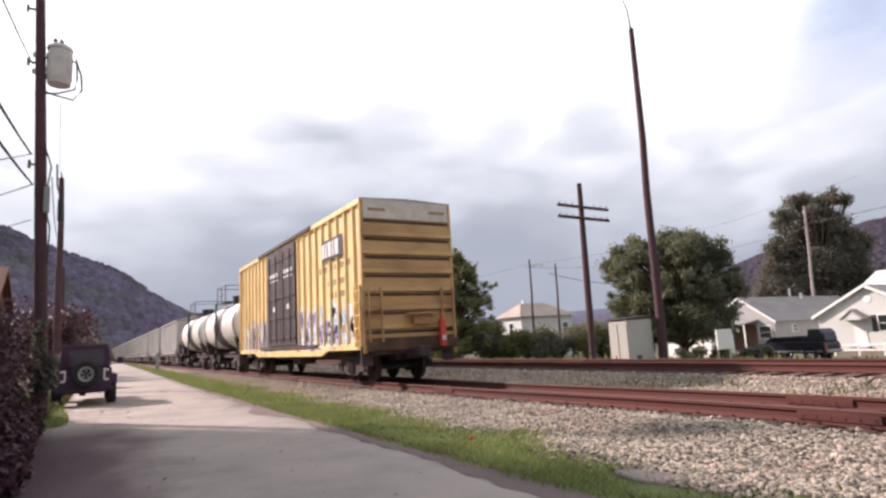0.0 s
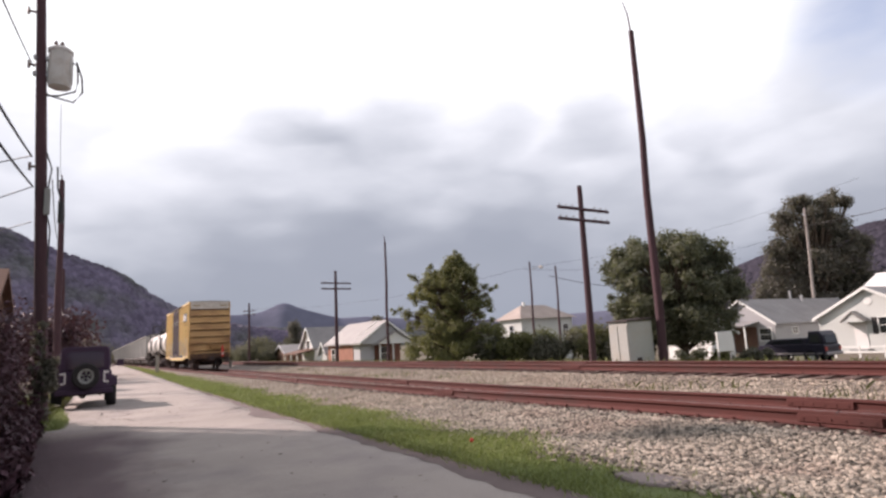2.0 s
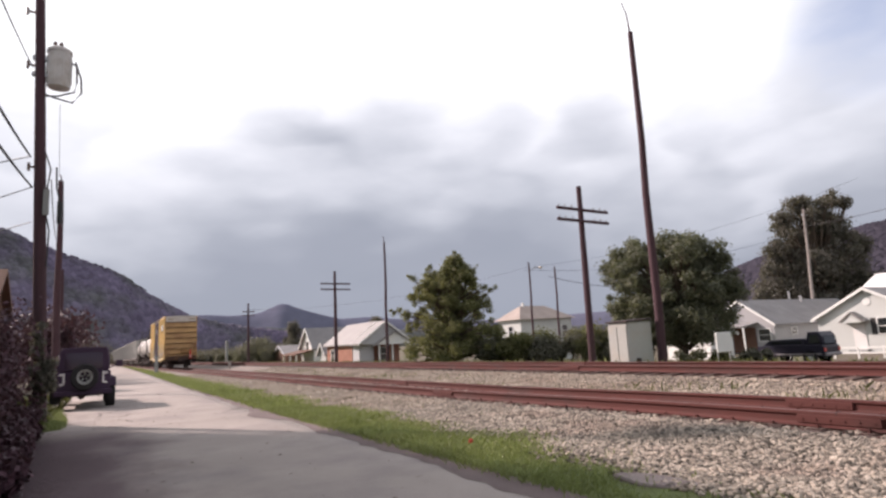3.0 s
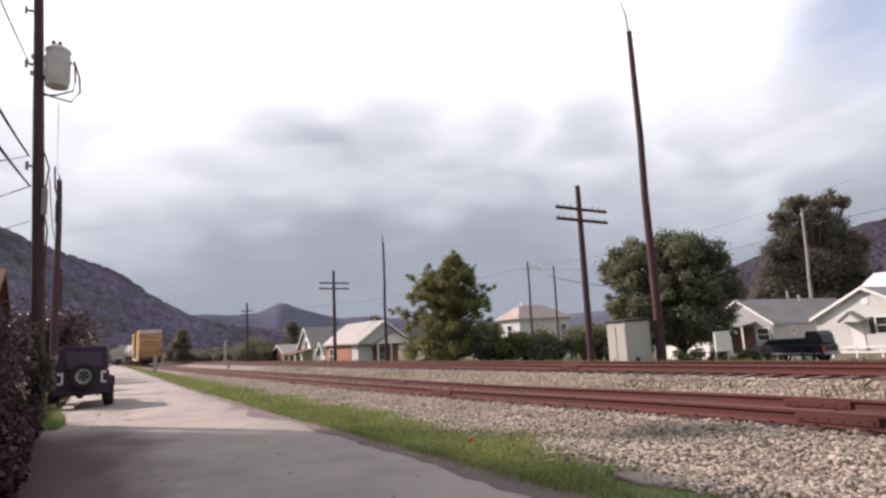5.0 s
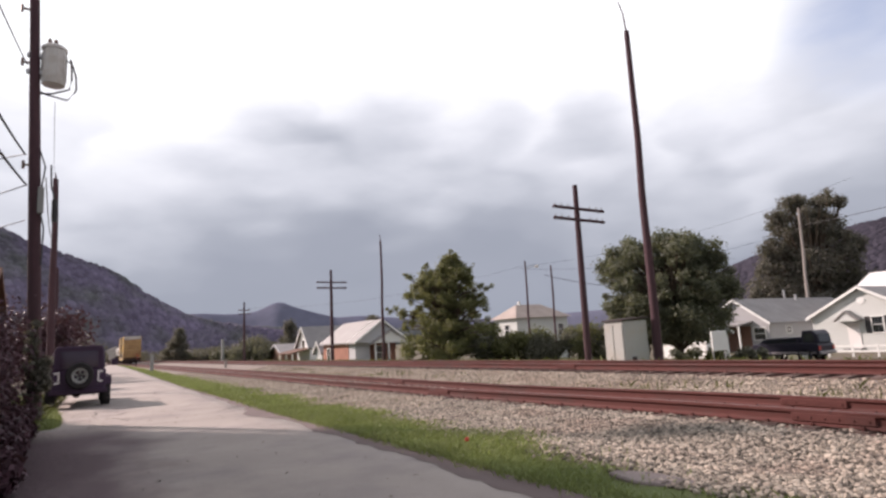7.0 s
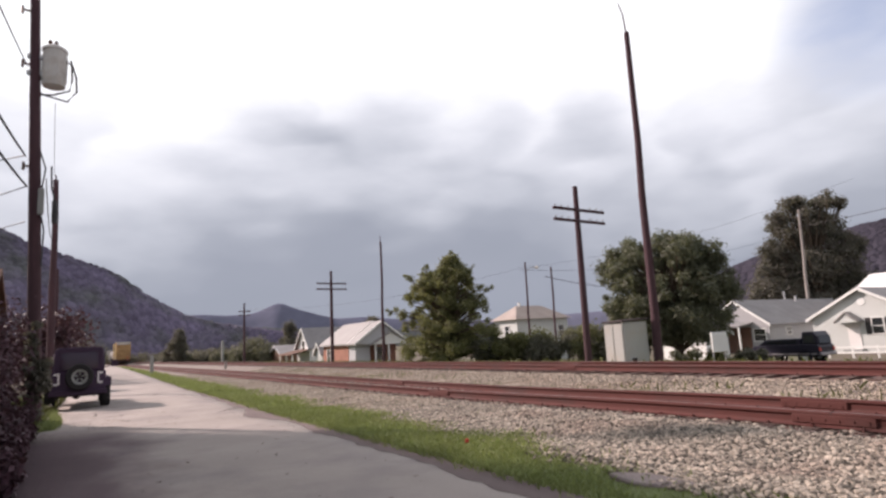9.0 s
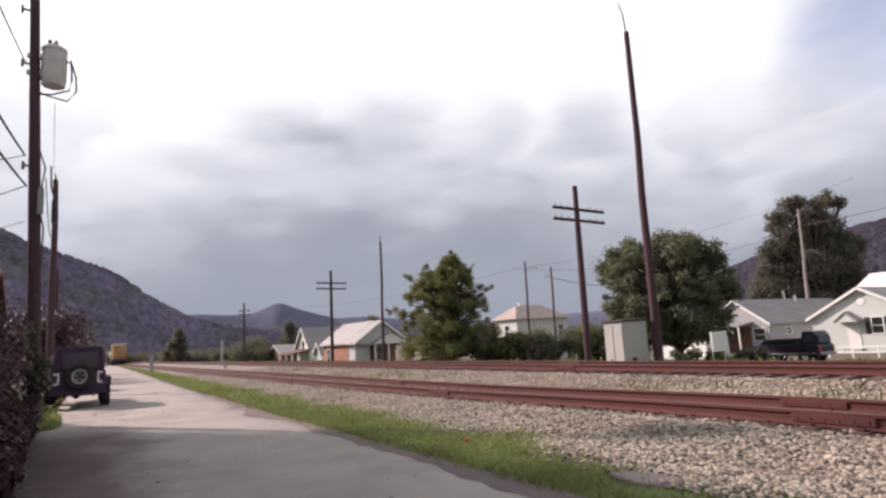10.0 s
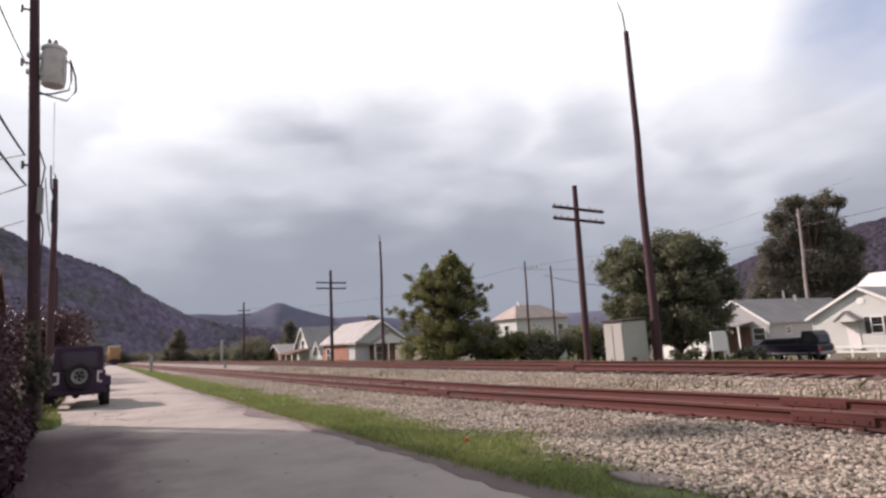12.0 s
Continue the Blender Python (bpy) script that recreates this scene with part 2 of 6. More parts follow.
M["white"] = mat("white_paint", (0.78, 0.80, 0.775), 0.6, vary=0.06, scale=1, fine=12, bump=0.04)
M["siding"] = mat("white_clapboard", (0.575, 0.605, 0.585), 0.6, vary=0.06, scale=0.6, fine=8, bump=0.05)
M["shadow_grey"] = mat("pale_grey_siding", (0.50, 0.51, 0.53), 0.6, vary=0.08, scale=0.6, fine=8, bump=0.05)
M["roofgrey"] = mat("grey_shingles", (0.27, 0.265, 0.265), 0.9, vary=0.25, scale=0.8, fine=14, bump=0.4, stretch=(1, 1, 1))
M["rooftan"] = mat("tan_shingles", (0.38, 0.325, 0.29), 0.9, vary=0.2, scale=0.8, fine=14, bump=0.4)
M["rooflight"] = mat("pale_metal_roof", (0.30, 0.285, 0.275), 0.6, vary=0.15, scale=0.6, fine=10, bump=0.1)
M["roofbrown"] = mat("brown_shingles", (0.16, 0.09, 0.065), 0.9, vary=0.25, scale=0.8, fine=14, bump=0.4)
M["brick"] = mat("red_brick", (0.36, 0.17, 0.12), 0.9, vary=0.25, scale=1, fine=14, bump=0.4)
M["glass"] = glass_mat("dark_window_glass")
M["door"] = mat("white_door_paint", (0.75, 0.74, 0.72), 0.5, vary=0.05, bump=0.02)
M["rubber"] = mat("tyre_rubber", (0.022, 0.02, 0.022), 0.85, vary=0.2, fine=40, bump=0.2)
M["jeep"] = mat("dark_purple_car_paint", (0.05, 0.022, 0.06), 0.4, vary=0.15, scale=1, fine=10, bump=0.02)
M["softtop"] = mat("black_vinyl_top", (0.05, 0.026, 0.056), 0.8, vary=0.2, fine=30, bump=0.1)
M["chrome"] = mat("bright_wheel_metal", (0.36, 0.35, 0.37), 0.4, 0.6, vary=0.1, bump=0)
M["lampwhite"] = mat("pale_lamp_plastic", (0.8, 0.76, 0.76), 0.35, vary=0.05, bump=0)
M["lampred"] = mat("red_lamp_plastic", (0.55, 0.05, 0.03), 0.35, vary=0.05, bump=0)
M["orange"] = mat("orange_red_marker", (0.62, 0.07, 0.05), 0.45, vary=0.1, bump=0)
M["truck"] = mat("dark_navy_truck_paint", (0.022, 0.021, 0.036), 0.45, vary=0.1, bump=0, spec=0.3)
M["shed"] = mat("cream_cabinet_paint", (0.42, 0.43, 0.40), 0.55, vary=0.1, scale=1, fine=10, bump=0.05, stain=(0.42, 0.36, 0.28), amount=0.3)
M["bark"] = mat("tree_bark", (0.10, 0.075, 0.055), 0.95, vary=0.35, scale=3, fine=20, bump=0.7, stretch=(3, 3, 0.5))
M["leafround"] = leaf_mat("dark_green_leaf", (0.142, 0.152, 0.108), 0.8, 0.36)
M["leaflight"] = leaf_mat("light_green_leaf", (0.16, 0.165, 0.082), 0.8, 0.42)
M["leafdark"] = leaf_mat("deep_green_leaf", (0.132, 0.126, 0.108), 0.8, 0.34)
M["leafbush"] = leaf_mat("bush_leaf", (0.148, 0.148, 0.115), 0.8, 0.34)
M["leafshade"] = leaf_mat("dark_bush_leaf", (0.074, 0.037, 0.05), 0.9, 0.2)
# blue-violet distance haze is mixed into these three canopy colours
M["forest"] = mat("hazed_forest_canopy", (0.15, 0.132, 0.19), 0.95, vary=0.45, scale=0.012, fine=0.06, bump=0, per_island=0.5, spec=0.0, stain=(0.10, 0.112, 0.095), amount=0.85, wear_scale=0.02)
M["foresthazed"] = mat("hazed_hill_canopy", (0.056, 0.053, 0.069), 0.95, vary=0.25, scale=0.012, fine=0.06, bump=0, per_island=0.16, spec=0.0)
M["forestfar"] = mat("hazed_ridge_canopy", (0.155, 0.163, 0.222), 0.95, vary=0.2, scale=0.008, fine=0.04, bump=0, spec=0.0)
M["blue"] = mat("blue_spray_paint", (0.33, 0.50, 0.68), 0.5, vary=0.3, scale=3, fine=20, bump=0)
M["spraywhite"] = mat("white_spray_paint", (0.72, 0.74, 0.76), 0.5, vary=0.25, scale=3, fine=20, bump=0)
M["sprayviolet"] = mat("violet_spray_paint", (0.30, 0.26, 0.45), 0.5, vary=0.3, scale=3, fine=20, bump=0)
M["letter"] = mat("faded_lettering", (0.30, 0.22, 0.10), 0.6, vary=0.2, scale=4, bump=0)
M["whiteroof"] = mat("white_painted_metal_roof", (0.78, 0.77, 0.75), 0.5, vary=0.08, scale=0.6, fine=10, bump=0.05, stain=(0.55, 0.52, 0.48), amount=0.3)
M["tinted"] = glass_mat("tinted_rear_glass", (0.05, 0.03, 0.055))
# grey house siding, with tree shade put into its base colour
M["greysiding"] = mat("shade_darkened_grey_siding", (0.37, 0.375, 0.385), 0.6, vary=0.1, scale=0.6, fine=8, bump=0.05)
M["duststone"] = mat("dusty_ballast_stone", (0.37, 0.318, 0.258), 0.9, vary=0.3, scale=0.7, fine=30, bump=0.2, per_island=1.1, stain=(0.28, 0.215, 0.17), amount=0.6, wear_scale=0.5)
M["slab"] = mat("broken_old_asphalt", (0.25, 0.215, 0.205), 0.95, vary=0.3, scale=3, fine=40, bump=0.6, stain=(0.12, 0.09, 0.09), amount=0.6)
M["crack"] = mat("tarry_crack_filler", (0.10, 0.08, 0.075), 0.9, vary=0.3, scale=3, fine=40, bump=0.3)
M["postgrey"] = mat("grey_post_paint", (0.29, 0.30, 0.29), 0.5, vary=0.15, scale=2, fine=25, bump=0.05)
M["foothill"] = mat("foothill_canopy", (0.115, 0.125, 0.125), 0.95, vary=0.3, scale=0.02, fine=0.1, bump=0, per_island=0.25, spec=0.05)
M["plastic"] = mat("pale_plastic", (0.7, 0.68, 0.64), 0.5, vary=0.05, bump=0)


# ================= mesh helpers =================
class Geo:
    """Collects vertices and faces of one mesh."""

    def __init__(self):
        self.v, self.f = [], []

    def add(self, vs, fs):
        n = len(self.v)
        self.v += [tuple(p) for p in vs]
        self.f += [tuple(i + n for i in f) for f in fs]
        return self

    def box(self, x0, x1, y0, y1, z0, z1):
        vs = [(x, y, z) for z in (z0, z1) for y in (y0, y1) for x in (x0, x1)]
        return self.add(vs, [(0, 2, 3, 1), (4, 5, 7, 6), (0, 1, 5, 4), (2, 6, 7, 3), (0, 4, 6, 2), (1, 3, 7, 5)])

    def tube(self, pts, radii, n=10, caps=True):
        """A round bar through pts with a radius at each."""
        pts = [Vector(p) for p in pts]
        if not isinstance(radii, (list, tuple)):
            radii = [radii] * len(pts)
        vs, fs = [], []
        for i, p in enumerate(pts):
            d = (pts[min(i + 1, len(pts) - 1)] - pts[max(i - 1, 0)])
            d = d.normalized() if d.length > 1e-9 else Vector((0, 0, 1))
            a = d.cross(Vector((0, 0, 1)) if abs(d.z) < 0.9 else Vector((1, 0, 0))).normalized()
            b = d.cross(a)
            for k in range(n):
                t = 2 * math.pi * k / n
                vs.append(p + (a * math.cos(t) + b * math.sin(t)) * radii[i])
        for i in range(len(pts) - 1):
            for k in range(n):
                fs.append((i * n + k, i * n + (k + 1) % n, (i + 1) * n + (k + 1) % n, (i + 1) * n + k))
        if caps:
            fs.append(tuple(range(n)))
            fs.append(tuple(reversed(range((len(pts) - 1) * n, len(pts) * n))))
        return self.add(vs, fs)

    def prism(self, outline, axis, a, b):
        """An outline of (u, v) drawn out along an axis from a to b: 'y' takes (x, z), 'x' takes (y, z), 'z' takes (x, y)."""
        put = {"y": lambda u, v, w: (u, w, v), "x": lambda u, v, w: (w, u, v), "z": lambda u, v, w: (u, v, w)}[axis]
        n = len(outline)
        vs = [put(u, v, a) for u, v in outline] + [put(u, v, b) for u, v in outline]
        fs = [(i, (i + 1) % n, n + (i + 1) % n, n + i) for i in range(n)] + [tuple(reversed(range(n))), tuple(range(n, 2 * n))]
        return self.add(vs, fs)

    def ring(self, outline, axis, centre, n=24):
        """A closed (r, h) outline turned about an axis through centre."""
        vs, fs, m = [], [], len(outline)
        for k in range(n):
            t = 2 * math.pi * k / n
            for r, h in outline:
                c, s = r * math.cos(t), r * math.sin(t)
                p = {"x": (h, c, s), "y": (c, h, s), "z": (c, s, h)}[axis]
                vs.append(tuple(a + b for a, b in zip(p, centre)))
        for k in range(n):
            for i in range(m):
                j = (i + 1) % m
                k2 = (k + 1) % n
                fs.append((k * m + i, k * m + j, k2 * m + j, k2 * m + i))
        return self.add(vs, fs)

    def make(self, name, material, parent=None, label="", bevel=0.0, smooth=False):
        me = bpy.data.meshes.new(name)
        me.from_pydata(self.v, [], self.f)
        bm = bmesh.new()
        bm.from_mesh(me)
        bmesh.ops.recalc_face_normals(bm, faces=bm.faces)
        if bevel:
            edges = [e for e in bm.edges if len(e.link_faces) == 2 and e.calc_face_angle(0) > 0.6]
            bmesh.ops.bevel(bm, geom=edges, offset=bevel, segments=1, affect="EDGES", clamp_overlap=True)
        bm.to_mesh(me)
        bm.free()
        if smooth:
            me.shade_smooth()
            me.set_sharp_from_angle(angle=radians(40))
        me.materials.append(material)
        ob = new(name, me)
        if parent:
            ob.parent = parent
        if label:
            tagged(ob, label)
        return ob


def thing(name, label, category, m=None, group="", kind=""):
    ob = new(name)
    ob.empty_display_size = 0.2
    ob.matrix_basis = m or Matrix()
    return tagged(ob, label, category, group, kind)


def mesh_np(name, verts, faces, material, parent=None, smooth=False):
    """One mesh from arrays of equal-sized faces."""
    me = bpy.data.meshes.new(name)
    k = faces.shape[1]
    me.vertices.add(len(verts))
    me.vertices.foreach_set("co", np.ascontiguousarray(verts, dtype=np.float32).ravel())
    me.loops.add(faces.size)
    me.loops.foreach_set("vertex_index", np.ascontiguousarray(faces, dtype=np.int32).ravel())
    me.polygons.add(len(faces))
    me.polygons.foreach_set("loop_start", np.arange(0, faces.size, k, dtype=np.int32))
    me.update(calc_edges=True)
    me.validate()
    if smooth:
        me.shade_smooth()
    else:
        me.shade_flat()
    me.materials.append(material)
    ob = new(name, me)
    if parent:
        ob.parent = parent
    return ob


def leaves(rng, centres, radii, count, size, flat=0.8, shell=0.3):
    """Small four-cornered leaves scattered through balls, mostly near their skins."""
    centres, radii = np.array(centres, float), np.array(radii, float)
    w = radii ** 2
    pick = rng.choice(len(centres), count, p=w / w.sum())
    d = rng.normal(size=(count, 3))
    d /= np.linalg.norm(d, axis=1)[:, None]
    r = shell + (1.05 - shell) * rng.random(count) ** 0.7
    loose = 0.3 * np.clip(rng.normal(size=(count, 3)), -1.6, 1.6) * radii[pick][:, None]
    c = centres[pick] + d * (radii[pick] * r)[:, None] * np.array([1, 1, flat]) + loose
    nrm = d + rng.normal(size=(count, 3)) * 0.7 + np.array([0, 0, 0.35])
    nrm /= np.linalg.norm(nrm, axis=1)[:, None]
    a = np.cross(nrm, rng.normal(size=(count, 3)))
    a /= np.linalg.norm(a, axis=1)[:, None]
    b = np.cross(nrm, a)
    s = size * (0.6 + 0.8 * rng.random(count))[:, None]
    v = np.stack([c - a * s, c - b * s * 0.55 + nrm * s * 0.1, c + a * s, c + b * s * 0.55 + nrm * s * 0.1], axis=1).reshape(-1, 3)
    return v, np.arange(count * 4).reshape(-1, 4)


def tree(name, label, place, height, trunk_r, clumps, leafm, count, size, seed, trunk_h=None, lean=0.0):
    """A tapered trunk with limbs to each clump, and a crown of many leaves. clumps: (x, y, z, radius) from the foot."""
    rng = np.random.default_rng(seed)
    t = thing(name, label, "tree", pose(*place))
    g = Geo()
    th = trunk_h or height * 0.55
    g.tube([(0, 0, -0.3), (0.03, 0, 0.3), (lean * 0.5, 0.04, th * 0.5), (lean, 0, th)], [trunk_r * 1.35, trunk_r, trunk_r * 0.8, trunk_r * 0.45], 9)
    for x, y, z, r in clumps:
        s = min(th, z) * (0.45 + 0.4 * rng.random())
        g.tube([(lean * s / th, 0, s), (x * 0.5 + rng.normal() * 0.1, y * 0.5, (s + z) / 2 + 0.2), (x, y, z)],
               [trunk_r * 0.4, trunk_r * 0.25, trunk_r * 0.08], 6)
    g.make("trunk", M["bark"], t, smooth=True)
    v, f = leaves(rng, [c[:3] for c in clumps], [c[3] for c in clumps], count, size)
    mesh_np("crown", v, f, leafm, t)
    return t


def round_clumps(rng, n, rx, ry, z0, z1, r0, r1):
    """Clumps filling an egg-shaped crown."""
    out = []
    for _ in range(n):
        d = Vector(rng.normal(size=3)).normalized() * (0.45 + 0.45 * rng.random())
        out.append((d.x * rx, d.y * ry, (z0 + z1) / 2 + d.z * (z1 - z0) / 2, r0 + (r1 - r0) * rng.random()))
    return out
# ================= ground, lane, ballast =================
PROFILE = [(-2500, 0), (-3, 0), (3.3, 0), (4.6, 0.02), (6.2, -0.01), (9.3, -0.02), (10.2, -0.08), (11.4, 0.02), (12.2, 0.16), (15.0, 0.16),
           (16.2, 0.12), (19, 0.02), (24, -0.6), (32, -0.98), (46, -1.38), (60, -1.5), (2500, -1.5)]


def gz(x):
    for (a, za), (b, zb) in zip(PROFILE, PROFILE[1:]):
        if x <= b:
            return za + (zb - za) * (x - a) / (b - a)
    return PROFILE[-1][1]


def ease(k):
    k = min(1.0, max(0.0, k))
    return k * k * (3 - 2 * k)


def near_lift(y):
    """How far the near rail of the first track stands higher where it passes the camera."""
    return 0.03 * ease((20 - y) / 8) + 0.08 * ease((13 - y) / 9)


def far_lift(y):
    return 0.075 * ease((13 - y) / 9)


def bed_rise(x, y):
    """The canted bed of the first track rises a little towards the camera."""
    k = min(1.0, max(0.0, (x - 7.19) / 1.5))
    return max(0.0, near_lift(y) * (1 - k) + far_lift(y) * k - 0.012) * ease((x - 5.4) / 1.1) * ease((10.4 - x) / 1.0)


def build_ground():
    xs = sorted(set([-2500, -900, -300, -100, -40, -15] + [p[0] for p in PROFILE] + list(np.arange(-6, 4, 0.5)) + list(np.arange(4, 11, 0.25)) + list(np.arange(11, 26, 0.5)) + [6.72, 9.28, 12.22, 14.88] + [28, 36, 40, 52, 80, 150, 400, 1000]))
    ys = [-2500, -800, -200, -60, -20] + list(np.arange(-8, 40, 1.0)) + list(np.arange(40, 160, 5.0)) + [200, 300, 500, 900, 1600, 2500]
    vs = []
    for y in ys:
        for x in xs:
            z = gz(x) + bed_rise(x, y)
            if -6 < x < 60 and abs(y) < 160 and not (-1.5 < x < 17):
                z += 0.03 * noise.noise((x * 0.9, y * 0.9, 3))
            vs.append((x, y, z))
    n = len(xs)
    fs, idx = [], []
    for j in range(len(ys) - 1):
        for i in range(n - 1):
            fs.append((j * n + i, j * n + i + 1, (j + 1) * n + i + 1, (j + 1) * n + i))
            mid = (xs[i] + xs[i + 1]) / 2
            idx.append(3 if 6.7 < mid < 9.3 or 12.2 < mid < 14.9 else 1 if 4.5 < mid < 16.3 else 2 if 3.5 < mid < 4.5 or 17 < mid < 22 else 0)
    me = bpy.data.meshes.new("ground")
    me.from_pydata(vs, [], fs)
    me.materials.append(M["soil"])
    me.materials.append(M["gravel"])
    me.materials.append(M["turf"])
    me.materials.append(M["rustbed"])
    me.polygons.foreach_set("material_index", idx)
    me.shade_smooth()
    tagged(new("ground", me), "flat ground of soil, ballast gravel and rough grass", "ground", kind="structure")


def lane_edges(y):
    d = max(0.0, y - 14) * 0.021
    d = min(d, 2.1)
    apron = 0.12 * min(1.0, max(0.0, (14.9 - y) / 0.8))
    return -0.72 - apron + d * 0.9 + 0.07 * noise.noise((y * 0.5, 1, 0)), 3.32 + d + 0.06 * noise.noise((y * 0.7, 5, 0))


def lane_z(y):
    return 0.014 + min(0.10, max(0.0, y - 22) * 0.002)


def build_lane():
    ys = list(np.arange(-10, 40, 0.4)) + list(np.arange(40, 330, 4.0))
    vs, fs = [], []
    for y in ys:
        a, b = lane_edges(y)
        z = lane_z(y)
        row = [(a - 0.03, y, -0.06), (a, y, z - 0.01)] + [(a + (b - a) * k / 8, y, z + 0.012 * math.sin(math.pi * k / 8) + 0.004 * noise.noise((k, y * 0.8, 2))) for k in range(1, 8)]
        row += [(b, y, z - 0.01), (b + 0.03, y, -0.06)]
        vs += row
    n = 11
    for j in range(len(ys) - 1):
        for i in range(n - 1):
            fs.append((j * n + i, j * n + i + 1, (j + 1) * n + i + 1, (j + 1) * n + i))
    me = bpy.data.meshes.new("road")
    me.from_pydata(vs, [], fs)
    me.shade_smooth()
    me.materials.append(M["asphalt"])
    tagged(new("road", me), "narrow worn grey asphalt lane beside the railway", "road", kind="structure")
    # crumbled dirty edge towards the grass
    vs, fs = [], []
    ys = np.arange(-9.0, 40, 0.12)
    for y in ys:
        a, b = lane_edges(y)
        w = 0.09 + 0.1 * min(1.0, max(0.0, (9 - y) / 4)) + 0.16 * noise.noise((y * 0.6, 2, 7)) + 0.09 * noise.noise((y * 3.1, 2, 3)) + (0.3 if 11.5 < y < 14.5 else 0) * math.sin(math.pi * (y - 11.5) / 3)
        w = max(0.03, w)
        vs += [(b - w, y, lane_z(y) - 0.0065 + 0.0146 * min(1.0, w * 8 / (b - a))), (b - 0.01, y, lane_z(y) - 0.0065), (b + 0.08 + 0.10 * min(1.0, max(0.0, (26 - y) / 8)) + 0.07 * noise.noise((y * 2, 9, 1)), y, 0.012)]
    for j in range(len(ys) - 1):
        for i in range(2):
            fs.append((j * 3 + i, j * 3 + i + 1, j * 3 + i + 4, j * 3 + i + 3))
    me = bpy.data.meshes.new("road_edge")
    me.from_pydata(vs, [], fs)
    me.materials.append(M["patch"])
    tagged(new("road_edge", me), "dark crumbled dirty edge of the asphalt", "road edge", kind="structure")


def litter():
    """Fallen leaves and crumbs of dirt on the lane."""
    rng = np.random.default_rng(77)
    n = 420
    x, y = rng.normal(0.5, 0.9, n), rng.normal(14.6, 1.6, n)
    x[200:], y[200:] = -0.5 + 3.7 * rng.random(n - 200), 3 + 24 * rng.random(n - 200)
    z = np.array([lane_z(b) for b in y]) + 0.018
    a = rng.random(n) * 6.283
    s = 0.012 + 0.03 * rng.random(n) ** 2
    c, q = np.cos(a) * s, np.sin(a) * s
    t = rng.random((n, 4)) * 0.012
    v = np.stack([np.stack([x + c, y + q, z + t[:, 0]], 1), np.stack([x - q * 0.6, y + c * 0.6, z + t[:, 1]], 1), np.stack([x - c, y - q, z + t[:, 2]], 1), np.stack([x + q * 0.6, y - c * 0.6, z + t[:, 3]], 1)], 1).reshape(-1, 3)
    tagged(mesh_np("leaf_litter", v, np.arange(n * 4).reshape(-1, 4), M["bark"]), "scattered brown leaves and dirt on the asphalt", "leaf litter", kind="stuff")


def shade_flakes():
    """Dark flakes that deepen the shade painted on the asphalt, thinning out towards the middle."""
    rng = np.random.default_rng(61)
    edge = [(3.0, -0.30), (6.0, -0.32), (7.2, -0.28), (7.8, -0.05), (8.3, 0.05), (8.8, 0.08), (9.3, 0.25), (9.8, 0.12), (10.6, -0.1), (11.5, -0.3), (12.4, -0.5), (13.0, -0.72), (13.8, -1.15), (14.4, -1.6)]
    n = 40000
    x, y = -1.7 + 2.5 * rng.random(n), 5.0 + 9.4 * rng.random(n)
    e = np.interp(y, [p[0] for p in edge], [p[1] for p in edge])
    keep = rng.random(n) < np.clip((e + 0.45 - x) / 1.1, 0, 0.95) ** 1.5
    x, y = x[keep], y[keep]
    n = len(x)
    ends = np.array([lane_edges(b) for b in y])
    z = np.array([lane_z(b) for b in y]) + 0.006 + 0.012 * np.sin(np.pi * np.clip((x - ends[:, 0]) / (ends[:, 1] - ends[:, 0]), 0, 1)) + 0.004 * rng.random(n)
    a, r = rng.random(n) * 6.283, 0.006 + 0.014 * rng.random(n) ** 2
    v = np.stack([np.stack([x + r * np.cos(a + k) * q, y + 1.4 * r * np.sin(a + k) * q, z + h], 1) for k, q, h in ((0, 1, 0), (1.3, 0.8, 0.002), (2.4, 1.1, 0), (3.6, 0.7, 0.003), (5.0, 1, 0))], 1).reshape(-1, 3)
    tagged(mesh_np("dirt", v, np.arange(n * 5).reshape(-1, 5), M["dirt"]), "dark flakes painting the shade on the asphalt beside the hedge", "dirt", kind="stuff")


def cracks():
    """Dark filled cracks wandering over the sunny part of the lane."""
    rng = random.Random(19)
    vs, fs = [], []
    for x, y, turn, n in ((-0.5, 15.1, 0.15, 14), (0.2, 16.4, 0.9, 9), (0.6, 15.6, 1.3, 8), (-0.4, 17.3, 0.3, 10), (1.2, 18.5, 2.2, 9), (2.6, 14.2, 1.0, 8), (0.9, 21.0, 0.4, 9), (2.2, 23.0, 1.6, 10)):
        for k in range(n):
            turn += rng.uniform(-0.45, 0.45)
            w = rng.uniform(0.008, 0.028)
            a, b = lane_edges(y)
            q = min(1.0, max(0.0, (x - a) / (b - a)))
            z = lane_z(y) + 0.012 * math.sin(math.pi * q) + 0.0045
            vs += [(x - w * math.sin(turn), y + w * math.cos(turn), z), (x + w * math.sin(turn), y - w * math.cos(turn), z)]
            if k:
                i = len(vs)
                fs.append((i - 4, i - 3, i - 1, i - 2))
            x, y = x + 0.16 * math.cos(turn), y + 0.16 * math.sin(turn)
    me = bpy.data.meshes.new("road_cracks")
    me.from_pydata(vs, [], fs)
    me.materials.append(M["crack"])
    tagged(new("road_cracks", me), "dark tar-filled cracks in the asphalt", "road cracks", kind="structure")


build_ground()
build_lane()
cracks()
shade_flakes()
litter()

